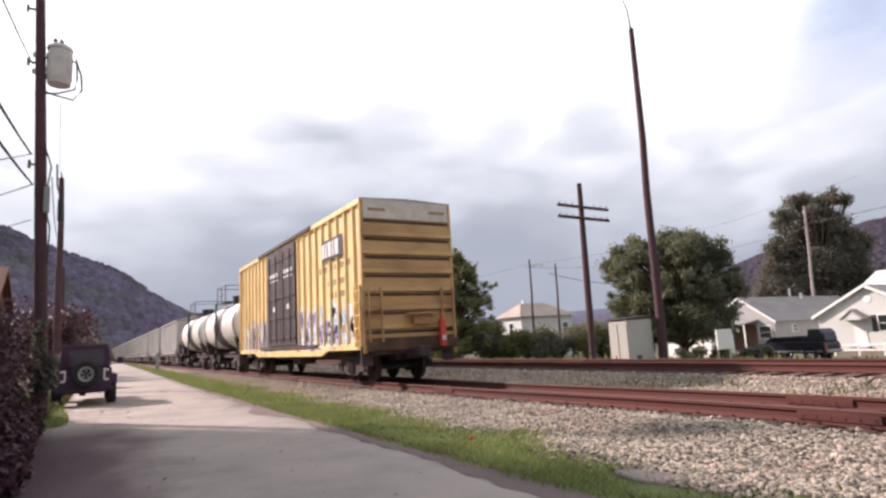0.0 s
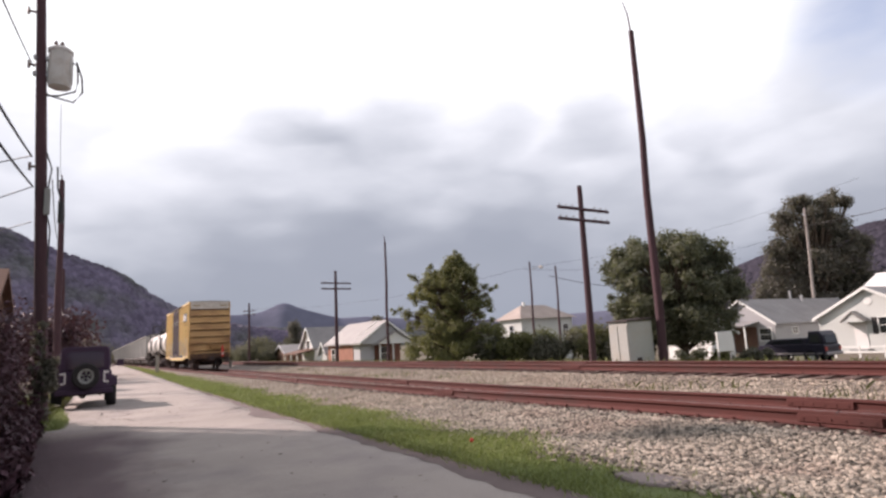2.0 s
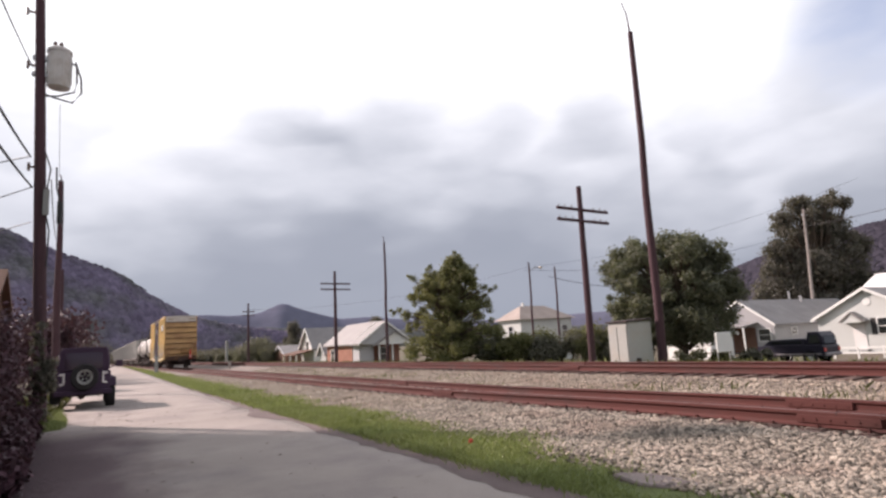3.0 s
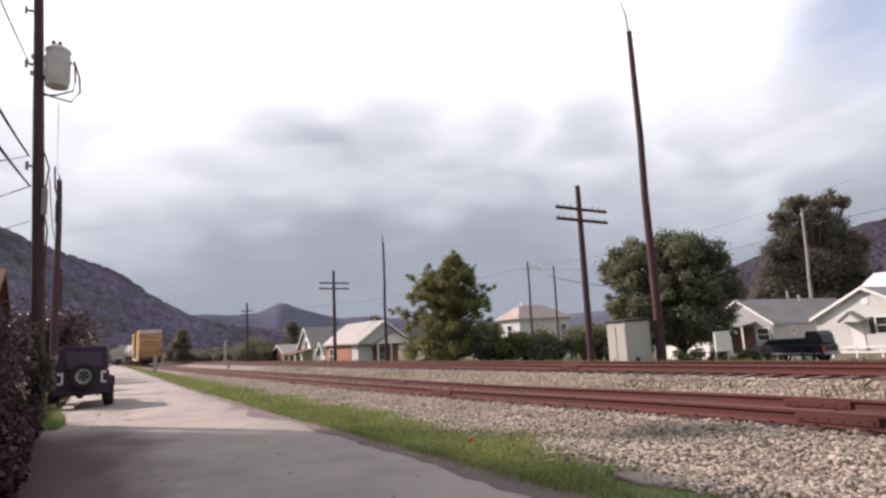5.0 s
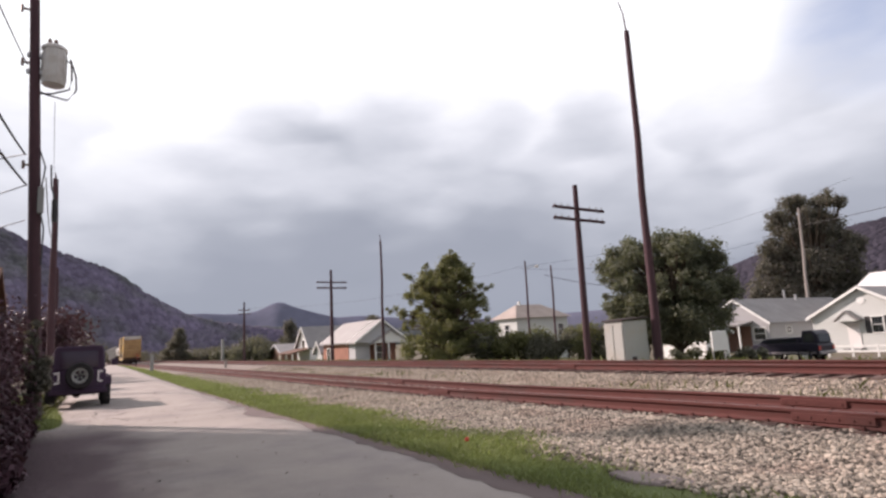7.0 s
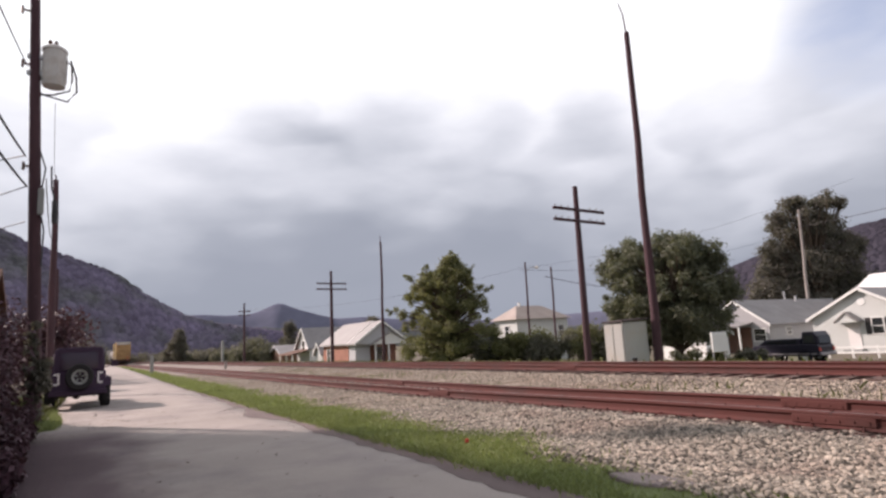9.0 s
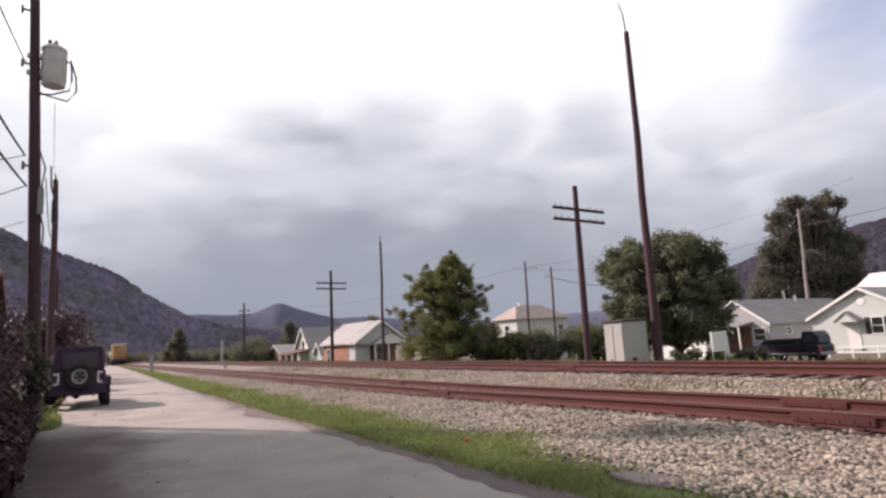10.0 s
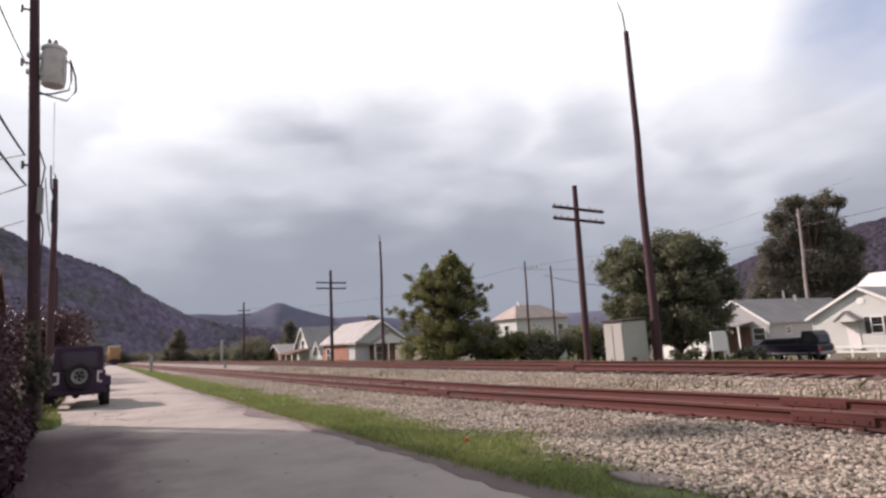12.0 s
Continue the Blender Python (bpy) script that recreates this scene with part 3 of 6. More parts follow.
# ================= tracks =================
RAIL = [(-0.07, 0), (0.07, 0), (0.07, 0.012), (0.02, 0.028), (0.009, 0.045), (0.009, 0.118), (0.034, 0.132), (0.036, 0.16), (0.028, 0.17),
        (-0.028, 0.17), (-0.036, 0.16), (-0.034, 0.132), (-0.009, 0.118), (-0.009, 0.045), (-0.02, 0.028), (-0.07, 0.012)]


def extrude_rail(outline, z_of, stations):
    """Draws a rail's outline out along y over a gently rising bed."""
    g = Geo()
    n = len(outline)
    vs = [(u, y, v + z_of(y)) for y in stations for u, v in outline]
    fs = [(j * n + i, j * n + (i + 1) % n, (j + 1) * n + (i + 1) % n, (j + 1) * n + i) for j in range(len(stations) - 1) for i in range(n)]
    fs += [tuple(reversed(range(n))), tuple(range((len(stations) - 1) * n, len(stations) * n))]
    return g.add(vs, fs)


STATIONS = [-30, 0] + list(np.arange(2, 21, 1.0)) + [40, 520]


def build_track(xc, zt, label, joints, lifts):
    """lifts: the rise of the rail nearer the lane and of the other, along y; joints: where each of the two is spliced."""
    t = thing("railway_track", label, "railway track", pose(xc, 0, 0), kind="structure")
    for s, lift, places in ((-1, lifts[0], joints[0]), (1, lifts[1], joints[1])):
        g = extrude_rail([(u + s * 0.752, v + zt - 0.17) for u, v in RAIL], lift, STATIONS)
        rail = g.make("rail", M["rust"], t)
        g = extrude_rail([(s * 0.752 - 0.027, zt), (s * 0.752 + 0.027, zt), (s * 0.752 + 0.027, zt + 0.002), (s * 0.752 - 0.027, zt + 0.002)], lift, STATIONS)
        g.make("running_surface", M["polish"], rail, "shiny worn top of the rail")
        for y in places:
            z = zt + lift(y)
            for q in (-1, 1):
                x = s * 0.752 + q * 0.026
                bar = Geo().box(x - 0.014, x + 0.014, y - 0.44, y + 0.44, z - 0.135, z - 0.04).make("joint_bar", M["rust"], rail, "rusty splice bar", bevel=0.006)
                for b in range(6):
                    yy = y - 0.375 + b * 0.15
                    Geo().tube([(x, yy, z - 0.088), (x + q * 0.024, yy, z - 0.088)], 0.013, 6).make("bolt", M["rust"], bar)
            Geo().box(s * 0.752 - 0.036, s * 0.752 + 0.036, y - 0.006, y + 0.006, z - 0.03, z + 0.003).make("rail_gap", M["under"], rail)
        # tie plates' spikes beside the rail foot
        g = Geo()
        for k in range(60):
            yy = 0.6 + 0.52 * k
            for q in (-1, 1):
                x = s * 0.752 + q * 0.085
                g.box(x - 0.014, x + 0.014, yy - 0.05 * q - 0.014, yy - 0.05 * q + 0.014, zt - 0.19 + lift(yy), zt - 0.135 + lift(yy))
        tagged(g.make("spikes", M["rust"], rail), kind="stuff")

    def lift(y):
        return (lifts[0](y) + lifts[1](y)) / 2

    def cant(y):
        return math.degrees((lifts[0](y) - lifts[1](y)) / 1.504)

    # sleepers, each a piece of its own
    rng = random.Random(int(xc * 10))
    g = Geo()
    g.box(-1.28, 1.28, -0.115, 0.115, -0.18, 0)
    for s in (-1, 1):
        g.box(s * 0.752 - 0.17, s * 0.752 + 0.17, -0.09, 0.09, 0, 0.012)
    first_tie = g.make("tie", M["tie"], t, bevel=0.012)
    first_tie.matrix_basis = pose(0, 0.6, zt + lift(0.6) - 0.182, 0, cant(0.6), 0)
    for k in range(1, 270):
        ob = new("tie", first_tie.data)
        ob.parent = t
        ob.matrix_basis = pose(rng.gauss(0, 0.03), 0.6 + 0.52 * k + rng.gauss(0, 0.03), zt + lift(0.6 + 0.52 * k) - 0.182 - abs(rng.gauss(0, 0.006)), 0, cant(0.6 + 0.52 * k), rng.gauss(0, 0.8))
    g = Geo()
    for k in range(270, 700):
        g.box(-1.28, 1.28, 0.6 + 0.52 * k - 0.11, 0.6 + 0.52 * k + 0.11, zt - 0.3, zt - 0.182)
    tagged(g.make("far_ties", M["tie"], t), kind="stuff")


build_track(7.94, 0.17, "near railway track of rusty rails on dark ties in gravel", ((3.58, 12.2, 24.1, 36.0, 47.9, 59.8), (4.55, 17.4, 29.3, 41.2, 53.1)), (near_lift, far_lift))
build_track(13.5, 0.385, "second railway track of rusty rails on raised ballast", ((2.0, 13.9, 25.8, 37.7), (3.3, 15.2, 27.1, 39.0)), (lambda y: 0.0, lambda y: 0.0))


def stones(name, label, x0, x1, y0, y1, count, size, seed, thin=None, coarse=True, material="stone"):
    """Broken ballast stones lying on the ground."""
    rng = np.random.default_rng(seed)
    p = (1 + 5 ** 0.5) / 2
    ico = np.array([(-1, p, 0), (1, p, 0), (-1, -p, 0), (1, -p, 0), (0, -1, p), (0, 1, p), (0, -1, -p), (0, 1, -p), (p, 0, -1), (p, 0, 1), (-p, 0, -1), (-p, 0, 1)]) / 1.9
    tri = np.array([(0, 11, 5), (0, 5, 1), (0, 1, 7), (0, 7, 10), (0, 10, 11), (1, 5, 9), (5, 11, 4), (11, 10, 2), (10, 7, 6), (7, 1, 8), (3, 9, 4), (3, 4, 2), (3, 2, 6), (3, 6, 8), (3, 8, 9), (4, 9, 5), (2, 4, 11), (6, 2, 10), (8, 6, 7), (9, 8, 1)])
    if not coarse:
        ico = np.array([(1.1, 0.2, 0.1), (-1.1, 0.1, -0.1), (0.1, 1.1, 0.2), (-0.1, -1.1, 0.1), (0.2, 0.1, 1.0), (0, 0, -1.0)])
        tri = np.array([(4, 0, 2), (4, 2, 1), (4, 1, 3), (4, 3, 0), (5, 2, 0), (5, 1, 2), (5, 3, 1), (5, 0, 3)])
    corners = len(ico)
    x = x0 + (x1 - x0) * rng.random(count)
    y = y0 + (y1 - y0) * rng.random(count)
    if thin:
        keep = thin(x, y, rng)
        x, y = x[keep], y[keep]
    n = len(x)
    z = np.array([gz(a) + bed_rise(a, b) for a, b in zip(x, y)])
    s = size * (0.55 + 0.9 * rng.random(n) ** 1.5)
    v = ico[None] * (0.72 + 0.5 * rng.random((n, corners, 1)))
    v = v * (s[:, None, None] * (0.7 + 0.6 * rng.random((n, 1, 3))) * np.array([1, 1, 0.75]))
    a = rng.random(n) * 6.283
    c, q = np.cos(a)[:, None], np.sin(a)[:, None]
    vx, vy = v[..., 0] * c - v[..., 1] * q, v[..., 0] * q + v[..., 1] * c
    v = np.stack([vx + x[:, None], vy + y[:, None], v[..., 2] + (z + s * 0.3 + 0.005)[:, None]], axis=2)
    f = (tri[None] + (np.arange(n) * corners)[:, None, None]).reshape(-1, 3)
    ob = mesh_np(name, v.reshape(-1, 3), f, M[material])
    tagged(ob, label, "gravel", kind="stuff")


def edge_thin(x, y, rng):
    edge = 4.55 + 0.16 * np.sin(y * 1.3) + 0.14 * np.sin(y * 3.1 + 1) + rng.normal(size=len(x)) * 0.22
    return x > edge


stones("ballast_stones", "pale grey and brown crushed ballast stones", 4.1, 6.8, 1.2, 11, 56000, 0.023, 1, edge_thin)
stones("ballast_stones", "pale grey and brown crushed ballast stones", 4.3, 6.8, 11, 46, 56000, 0.026, 2, edge_thin, False, "duststone")
stones("ballast_stones", "crushed ballast stones between the two tracks", 9.2, 12.2, 1, 46, 62000, 0.026, 3, None, False, "duststone")
stones("ballast_stones", "rust-stained ballast stones between the rails", 6.75, 9.2, 1, 30, 20000, 0.024, 4, lambda x, y, r: np.abs((y - 0.6) % 0.52 - 0.26) < 0.14, False)


def grass(name, label, x0, x1, y0, y1, count, h0, h1, seed, material, thin=None, width=0.006, ground_z=None):
    rng = np.random.default_rng(seed)
    x = x0 + (x1 - x0) * rng.random(count)
    y = y0 + (y1 - y0) * rng.random(count)
    if thin:
        keep = thin(x, y, rng)
        x, y = x[keep], y[keep]
    n = len(x)
    z = np.array([gz(a) for a in x])
    h = h0 + (h1 - h0) * rng.random(n) ** 1.6
    patch = 0.8 + 0.2 * np.sin(x * 3 + np.sin(y * 1.7) * 2) * np.sin(y * 2.3)
    h *= patch
    a = rng.random(n) * 6.283
    lean = rng.normal(size=(n, 2)) * 0.45
    base = np.stack([x, y, z - 0.01], 1)
    side = np.stack([np.cos(a), np.sin(a), np.zeros(n)], 1) * (width * (0.7 + 0.8 * rng.random(n)))[:, None]
    tip = base + np.stack([lean[:, 0] * h, lean[:, 1] * h, h], 1)
    mid = base + np.stack([lean[:, 0] * h * 0.3, lean[:, 1] * h * 0.3, h * 0.6], 1)
    v = np.stack([base - side, base + side, mid + side * 0.8, tip, mid - side * 0.8], axis=1).reshape(-1, 3)
    f = np.arange(n * 5).reshape(-1, 5)
    tagged(mesh_np(name, v, f, material), label, "grass", kind="stuff")


def verge_thin(x, y, rng):
    d = np.minimum(2.1, np.maximum(0, y - 14) * 0.021)
    sparse = rng.random(len(x)) < np.clip((y - 3.0) / 2.4, 0.25, 1) + np.where(x < 3.8, 0.2, 0)
    return sparse & (x > 3.34 + d + 0.12 * np.clip((26 - y) / 8, 0, 1) + rng.normal(size=len(x)) * 0.06) & (x < 4.42 - 0.45 * np.clip((6.4 - y) / 2.2, 0, 1) + d * 0.75 + 0.14 * np.sin(y * 1.3) + 0.12 * np.sin(y * 3.1 + 1) + rng.normal(size=len(x)) * 0.3)


grass("verge_grass", "bright green short grass verge along the lane", 3.1, 5.3, 1.5, 14, 110000, 0.05, 0.13, 11, M["grass"], verge_thin)
grass("verge_grass", "bright green short grass verge along the lane", 3.2, 6.0, 14, 45, 62000, 0.07, 0.16, 12, M["grass"], verge_thin, 0.012)
grass("verge_grass", "green grass verge far along the lane", 3.8, 6.6, 45, 130, 16000, 0.1, 0.3, 13, M["grass"], verge_thin, 0.03)
grass("weeds", "sparse weeds between the tracks", 9.4, 11.6, 2, 40, 2600, 0.06, 0.3, 14, M["weed"], lambda x, y, r: np.sin(x * 2 + y * 0.9) * np.sin(y * 0.47) > 0.25, 0.012)
grass("weeds", "low green weeds along the far side of the near track", 9.25, 9.95, 2.4, 9.0, 6500, 0.04, 0.14, 19, M["grass"], lambda x, y, r: r.random(len(x)) < np.clip(0.55 + 0.5 * np.sin(y * 1.9) - np.abs(x - 9.6), 0, 1), 0.008)
grass("weeds", "sparse weeds sprouting in the gravel", 4.8, 6.8, 2, 20, 500, 0.05, 0.22, 15, M["weed"], lambda x, y, r: np.sin(x * 5 + y * 1.9) * np.sin(y * 1.7) > 0.55, 0.007)
grass("verge_grass", "rough grass at the foot of the pole", -2.4, -0.5, 14.9, 26, 14000, 0.08, 0.35, 16, M["weed"], lambda x, y, r: x < -0.75 + 0.02 * (y - 15), 0.01)
grass("verge_grass", "bright green grass tuft between the pole and the parked car", -1.0, -0.2, 14.2, 18.6, 9000, 0.05, 0.2, 18, M["grass"], lambda x, y, r: (np.abs(x + 0.72 + 0.02 * (y - 16)) < 0.3 - 0.05 * np.abs(y - 15.9) + r.normal(size=len(x)) * 0.05), 0.008)
grass("field_grass", "rough grass beyond the second track", 16.2, 30, 2, 70, 9000, 0.1, 0.35, 17, M["weed"], None, 0.03)


# ================= wooded hills =================
def hill(name, label, dist, near, profile, material, crown, count, seed, rough=0.012, tall=0.8):
    """A wooded ridge. profile: (bearing from +y in degrees, ridge height in degrees seen from the lane); near: how steep it is."""
    rng = np.random.default_rng(seed)
    cols, rows = 200, 30
    az = np.linspace(profile[0][0], profile[-1][0], cols)
    el = np.interp(az, [p[0] for p in profile], [p[1] for p in profile])
    vs = []
    for j in range(rows + 1):
        k = j / rows
        up = min(1.0, k * 1.25)
        shape = (0.6 * up + 0.4 * math.sin(up * math.pi / 2)) * (1.0 if k <= 0.8 else 1 - (k - 0.8) * 1.5)
        for a, e in zip(az, el):
            foot = dist - (dist * math.tan(radians(e)) + 3) / near
            r = foot + (dist - foot) * up + dist * 0.3 * max(0, k - 0.8)
            z = -3 + (dist * math.tan(radians(e)) + 3) * shape
            x, y = r * math.sin(radians(a)), r * math.cos(radians(a))
            vs.append((x, y, z + dist * rough * k * (1 - k * 0.9) * noise.noise((x / dist * 7, y / dist * 7, seed))))
    v = np.array(vs)
    i = (np.arange(rows)[:, None] * cols + np.arange(cols - 1)[None]).ravel()
    h = thing(name, label, "hill", kind="structure")
    mesh_np("slope", v, np.stack([i, i + 1, i + 1 + cols, i + cols], 1), material, h, smooth=True)
    if not count:
        return
    # rounded tree crowns standing close together on the slope
    V = v.reshape(rows + 1, cols, 3)
    jj, ii = rng.random(count) ** 0.8 * (rows * 0.84), rng.random(count) * (cols - 2)
    j0, i0 = jj.astype(int), ii.astype(int)
    fj, fi = (jj - j0)[:, None], (ii - i0)[:, None]
    P = (V[j0, i0] * (1 - fj) + V[j0 + 1, i0] * fj) * (1 - fi) + (V[j0, i0 + 1] * (1 - fj) + V[j0 + 1, i0 + 1] * fj) * fi
    rings = [(1.0, -0.35, 7), (0.85, 0.35, 7), (0.45, 0.8, 5)]
    ball, tri, start = [], [], []
    for r, z, n in rings:
        start.append(len(ball))
        ball += [(r * math.cos(6.2832 * q / 7), r * math.sin(6.2832 * q / 7), z) for q in range(7)]
    ball.append((0, 0, 0.98))
    for a0, b0 in ((0, 7), (7, 14)):
        for q in range(7):
            w = (q + 1) % 7
            tri += [(a0 + q, a0 + w, b0 + w), (a0 + q, b0 + w, b0 + q)]
    tri += [(14 + q, 14 + (q + 1) % 7, 21) for q in range(7)]
    s = crown * (0.55 + 0.8 * rng.random(count))
    C = np.array(ball)[None] * (0.82 + 0.36 * rng.random((count, 22, 1))) * s[:, None, None] * np.array([1, 1, tall])
    C = C + P[:, None, :]
    f = (np.array(tri)[None] + (np.arange(count) * 22)[:, None, None]).reshape(-1, 3)
    tagged(mesh_np("tree_crowns", C.reshape(-1, 3), f, material, h, smooth=True), kind="stuff")


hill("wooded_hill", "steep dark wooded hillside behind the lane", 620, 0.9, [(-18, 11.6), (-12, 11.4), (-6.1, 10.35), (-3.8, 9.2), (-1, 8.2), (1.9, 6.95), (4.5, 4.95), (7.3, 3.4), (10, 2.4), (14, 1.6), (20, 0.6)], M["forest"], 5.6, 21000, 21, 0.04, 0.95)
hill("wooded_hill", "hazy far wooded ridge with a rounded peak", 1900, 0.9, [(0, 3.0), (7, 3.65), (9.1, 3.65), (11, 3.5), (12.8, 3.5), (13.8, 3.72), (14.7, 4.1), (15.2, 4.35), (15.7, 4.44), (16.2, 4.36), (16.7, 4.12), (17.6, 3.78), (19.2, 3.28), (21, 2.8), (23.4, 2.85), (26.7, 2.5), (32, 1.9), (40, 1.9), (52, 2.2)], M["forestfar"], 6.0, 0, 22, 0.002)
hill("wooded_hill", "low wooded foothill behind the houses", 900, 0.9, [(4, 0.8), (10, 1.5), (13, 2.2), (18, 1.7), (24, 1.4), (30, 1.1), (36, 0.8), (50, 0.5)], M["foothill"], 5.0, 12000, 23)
hill("wooded_hill", "dark wooded hill rising behind the white houses", 760, 0.9, [(46, 0.3), (52, 2.4), (57.4, 4.8), (59.5, 5.6), (63, 6.5), (66.5, 7.1), (69, 7.4), (78, 8.4)], M["foresthazed"], 5.0, 16000, 24, 0.02, 0.55)
# ================= the train =================
def bogie(car, y, spin):
    """A two-axle bogie under a car, about y; its wheelsets go into spin."""
    g = Geo()
    g.box(-1.05, 1.05, y - 0.2, y + 0.2, 0.42, 0.72)
    g.tube([(0, y, 0.7), (0, y, 0.98)], 0.2, 10)
    b = g.make("bogie", M["under"], car, bevel=0.02)
    for s in (-1, 1):
        g = Geo()
        x = s * 1.0
        g.prism([(y - 1.15, 0.36), (y - 0.7, 0.36), (y - 0.4, 0.2), (y + 0.4, 0.2), (y + 0.7, 0.36), (y + 1.15, 0.36), (y + 1.15, 0.55), (y + 0.45, 0.78), (y - 0.45, 0.78), (y - 1.15, 0.55)], "x", x - 0.07, x + 0.07)
        for q in (-1, 1):
            g.box(x - 0.11, x + 0.11, y + q * 0.88 - 0.13, y + q * 0.88 + 0.13, 0.32, 0.56)
        for k in (-0.17, 0, 0.17):
            g.tube([(x + s * 0.08, y + k, 0.28), (x + s * 0.08, y + k, 0.62)], 0.07, 8)
        g.make("side_frame", M["under"], b, bevel=0.015)
    for q in (-1, 1):
        g = Geo()
        for s in (-1, 1):
            g.ring([(0.0, s * 0.70), (0.42, s * 0.70), (0.445, s * 0.685), (0.445, s * 0.675), (0.42, s * 0.79), (0.34, s * 0.80), (0.30, s * 0.765), (0.12, s * 0.76), (0.12, s * 0.84), (0.0, s * 0.84)], "x", (0, 0, 0), 20)
        g.tube([(-1.08, 0, 0), (1.08, 0, 0)], 0.075, 10)
        w = g.make("wheelset", M["under"], b, "steel wheels worn bright on the tread", smooth=True)
        w.matrix_basis = pose(0, y + q * 0.88, 0.42)
        spin.append(w)


def coupler(car, y, s):
    g = Geo()
    g.box(-0.09, 0.09, min(y, y + s * 0.55), max(y, y + s * 0.55), 0.76, 0.94)
    g.box(-0.17, 0.17, min(y + s * 0.5, y + s * 0.78), max(y + s * 0.5, y + s * 0.78), 0.70, 0.99)
    g.box(-0.22, 0.22, y - 0.02, y + 0.02, 0.66, 1.05)
    g.make("coupler", M["under"], car, bevel=0.03)


def ladder(car, x, y0, y1, z0, z1, along, n, material):
    g = Geo()
    if along == "y":
        for yy in (y0, y1):
            g.box(x - 0.03, x + 0.03, yy - 0.025, yy + 0.025, z0, z1)
        for k in range(n):
            z = z0 + 0.15 + (z1 - z0 - 0.3) * k / (n - 1)
            g.tube([(x - 0.03, y0, z), (x - 0.03, y1, z)], 0.014, 6)
    else:
        for xx in (y0, y1):
            g.box(xx - 0.025, xx + 0.025, x - 0.03, x + 0.03, z0, z1)
        for k in range(n):
            z = z0 + 0.15 + (z1 - z0 - 0.3) * k / (n - 1)
            g.tube([(y0, x - 0.03, z), (y1, x - 0.03, z)], 0.014, 6)
    g.make("ladder", material, car)


def build_boxcar():
    L, EAVE, SILL = 15.7, 5.19, 1.06
    car = thing("boxcar", "yellow ribbed boxcar with black double doors and graffiti on the rails", "boxcar")
    spin = []
    g = Geo()
    g.box(-1.42, 1.42, 0.05, L - 0.05, SILL, EAVE)
    body = g.make("body", M["yellow"], car, bevel=0.02)
    # corrugated ends
    for y, s in ((0.05, -1), (L - 0.05, 1)):
        g = Geo()
        top = EAVE + 0.02
        pts = [(y + s * 0.03, top), (y + s * 0.03, EAVE - 0.55)]
        n = 7
        for k in range(n):
            zt = EAVE - 0.55 - k * 0.53
            zb = zt - 0.53
            pts += [(y - s * 0.03, zt - 0.01), (y - s * 0.03, zt - 0.06), (y + s * 0.04, zt - 0.08), (y + s * 0.07, zb + 0.16), (y + s * 0.11, zb + 0.08), (y + s * 0.12, zb + 0.05), (y + s * 0.09, zb + 0.025), (y - s * 0.03, zb + 0.02)]
        pts += [(y + s * 0.03, SILL - 0.06), (y - s * 0.1, SILL - 0.06), (y - s * 0.1, top)]
        g.prism(pts, "x", -1.47, 1.47)
        end = g.make("end_wall", M["yellowend"], car, "horizontally corrugated grimy yellow end, shade put into its paint")
        g = Geo()
        g.box(-1.475, 1.475, min(y + s * 0.01, y + s * 0.06), max(y + s * 0.01, y + s * 0.06), EAVE - 0.52, EAVE + 0.04)
        g.make("height_band", M["bandwhite"], end, "faded white band along the top")
        for x0 in (-1.25, 0.75):
            g = Geo()
            g.box(x0, x0 + 0.55, min(y + s * 0.06, y + s * 0.066), max(y + s * 0.06, y + s * 0.066), EAVE - 0.30, EAVE - 0.22)
            g.make("lettering_bar", M["letter"], end)
        # dark strips that paint the shade under each rib lip
        for k in range(n):
            zt = EAVE - 0.55 - k * 0.53
            g = Geo()
            g.box(-1.44, 1.44, min(y - s * 0.03, y + s * 0.055), max(y - s * 0.03, y + s * 0.055), zt - 0.085, zt - 0.012)
            g.make("grime_line", M["sootshade"], end, "dark strip painting the shade under a rib")
        for x in (-1.45, 1.45):
            g = Geo()
            g.box(x - 0.05, x + 0.05, min(y - s * 0.06, y + s * 0.07), max(y - s * 0.06, y + s * 0.07), SILL - 0.2, EAVE)
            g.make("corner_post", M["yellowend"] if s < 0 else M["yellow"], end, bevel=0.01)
    for y, s in ((0.05, -1), (L - 0.05, 1)):
        g = Geo()
        g.box(-1.44, 1.44, min(y + s * 0.02, y + s * 0.2), max(y + s * 0.02, y + s * 0.2), SILL - 0.16, SILL + 0.2)
        g.make("end_sill", M["sootshade"], car, "sooty end sill", bevel=0.02)
    # posts on both sides
    posts = [0.62, 1.28, 1.95, 2.62, 3.30, 3.97, 4.64, 5.31, 5.96, 10.46, 11.12, 11.78, 12.45, 13.12, 13.79, 14.46, 15.1]
    g = Geo()
    g.prism([(-0.055, 0), (0.055, 0), (0.035, 0.075), (-0.035, 0.075)], "z", SILL + 0.04, EAVE - 0.08)
    data = g.make("post", M["yellow"], body)
    for s in (-1, 1):
        for k, y in enumerate(posts):
            ob = data if (s < 0 and k == 0) else new("post", data.data)
            ob.parent = body
            ob.matrix_basis = pose(s * 1.42, y, 0, 0, 0, 90 if s < 0 else -90)
        g = Geo()
        g.box(s * 1.46 - 0.05, s * 1.46 + 0.05, 0.02, L - 0.02, EAVE - 0.10, EAVE + 0.05)
        g.make("top_rail", M["yellow"], car, bevel=0.01)
        g = Geo()
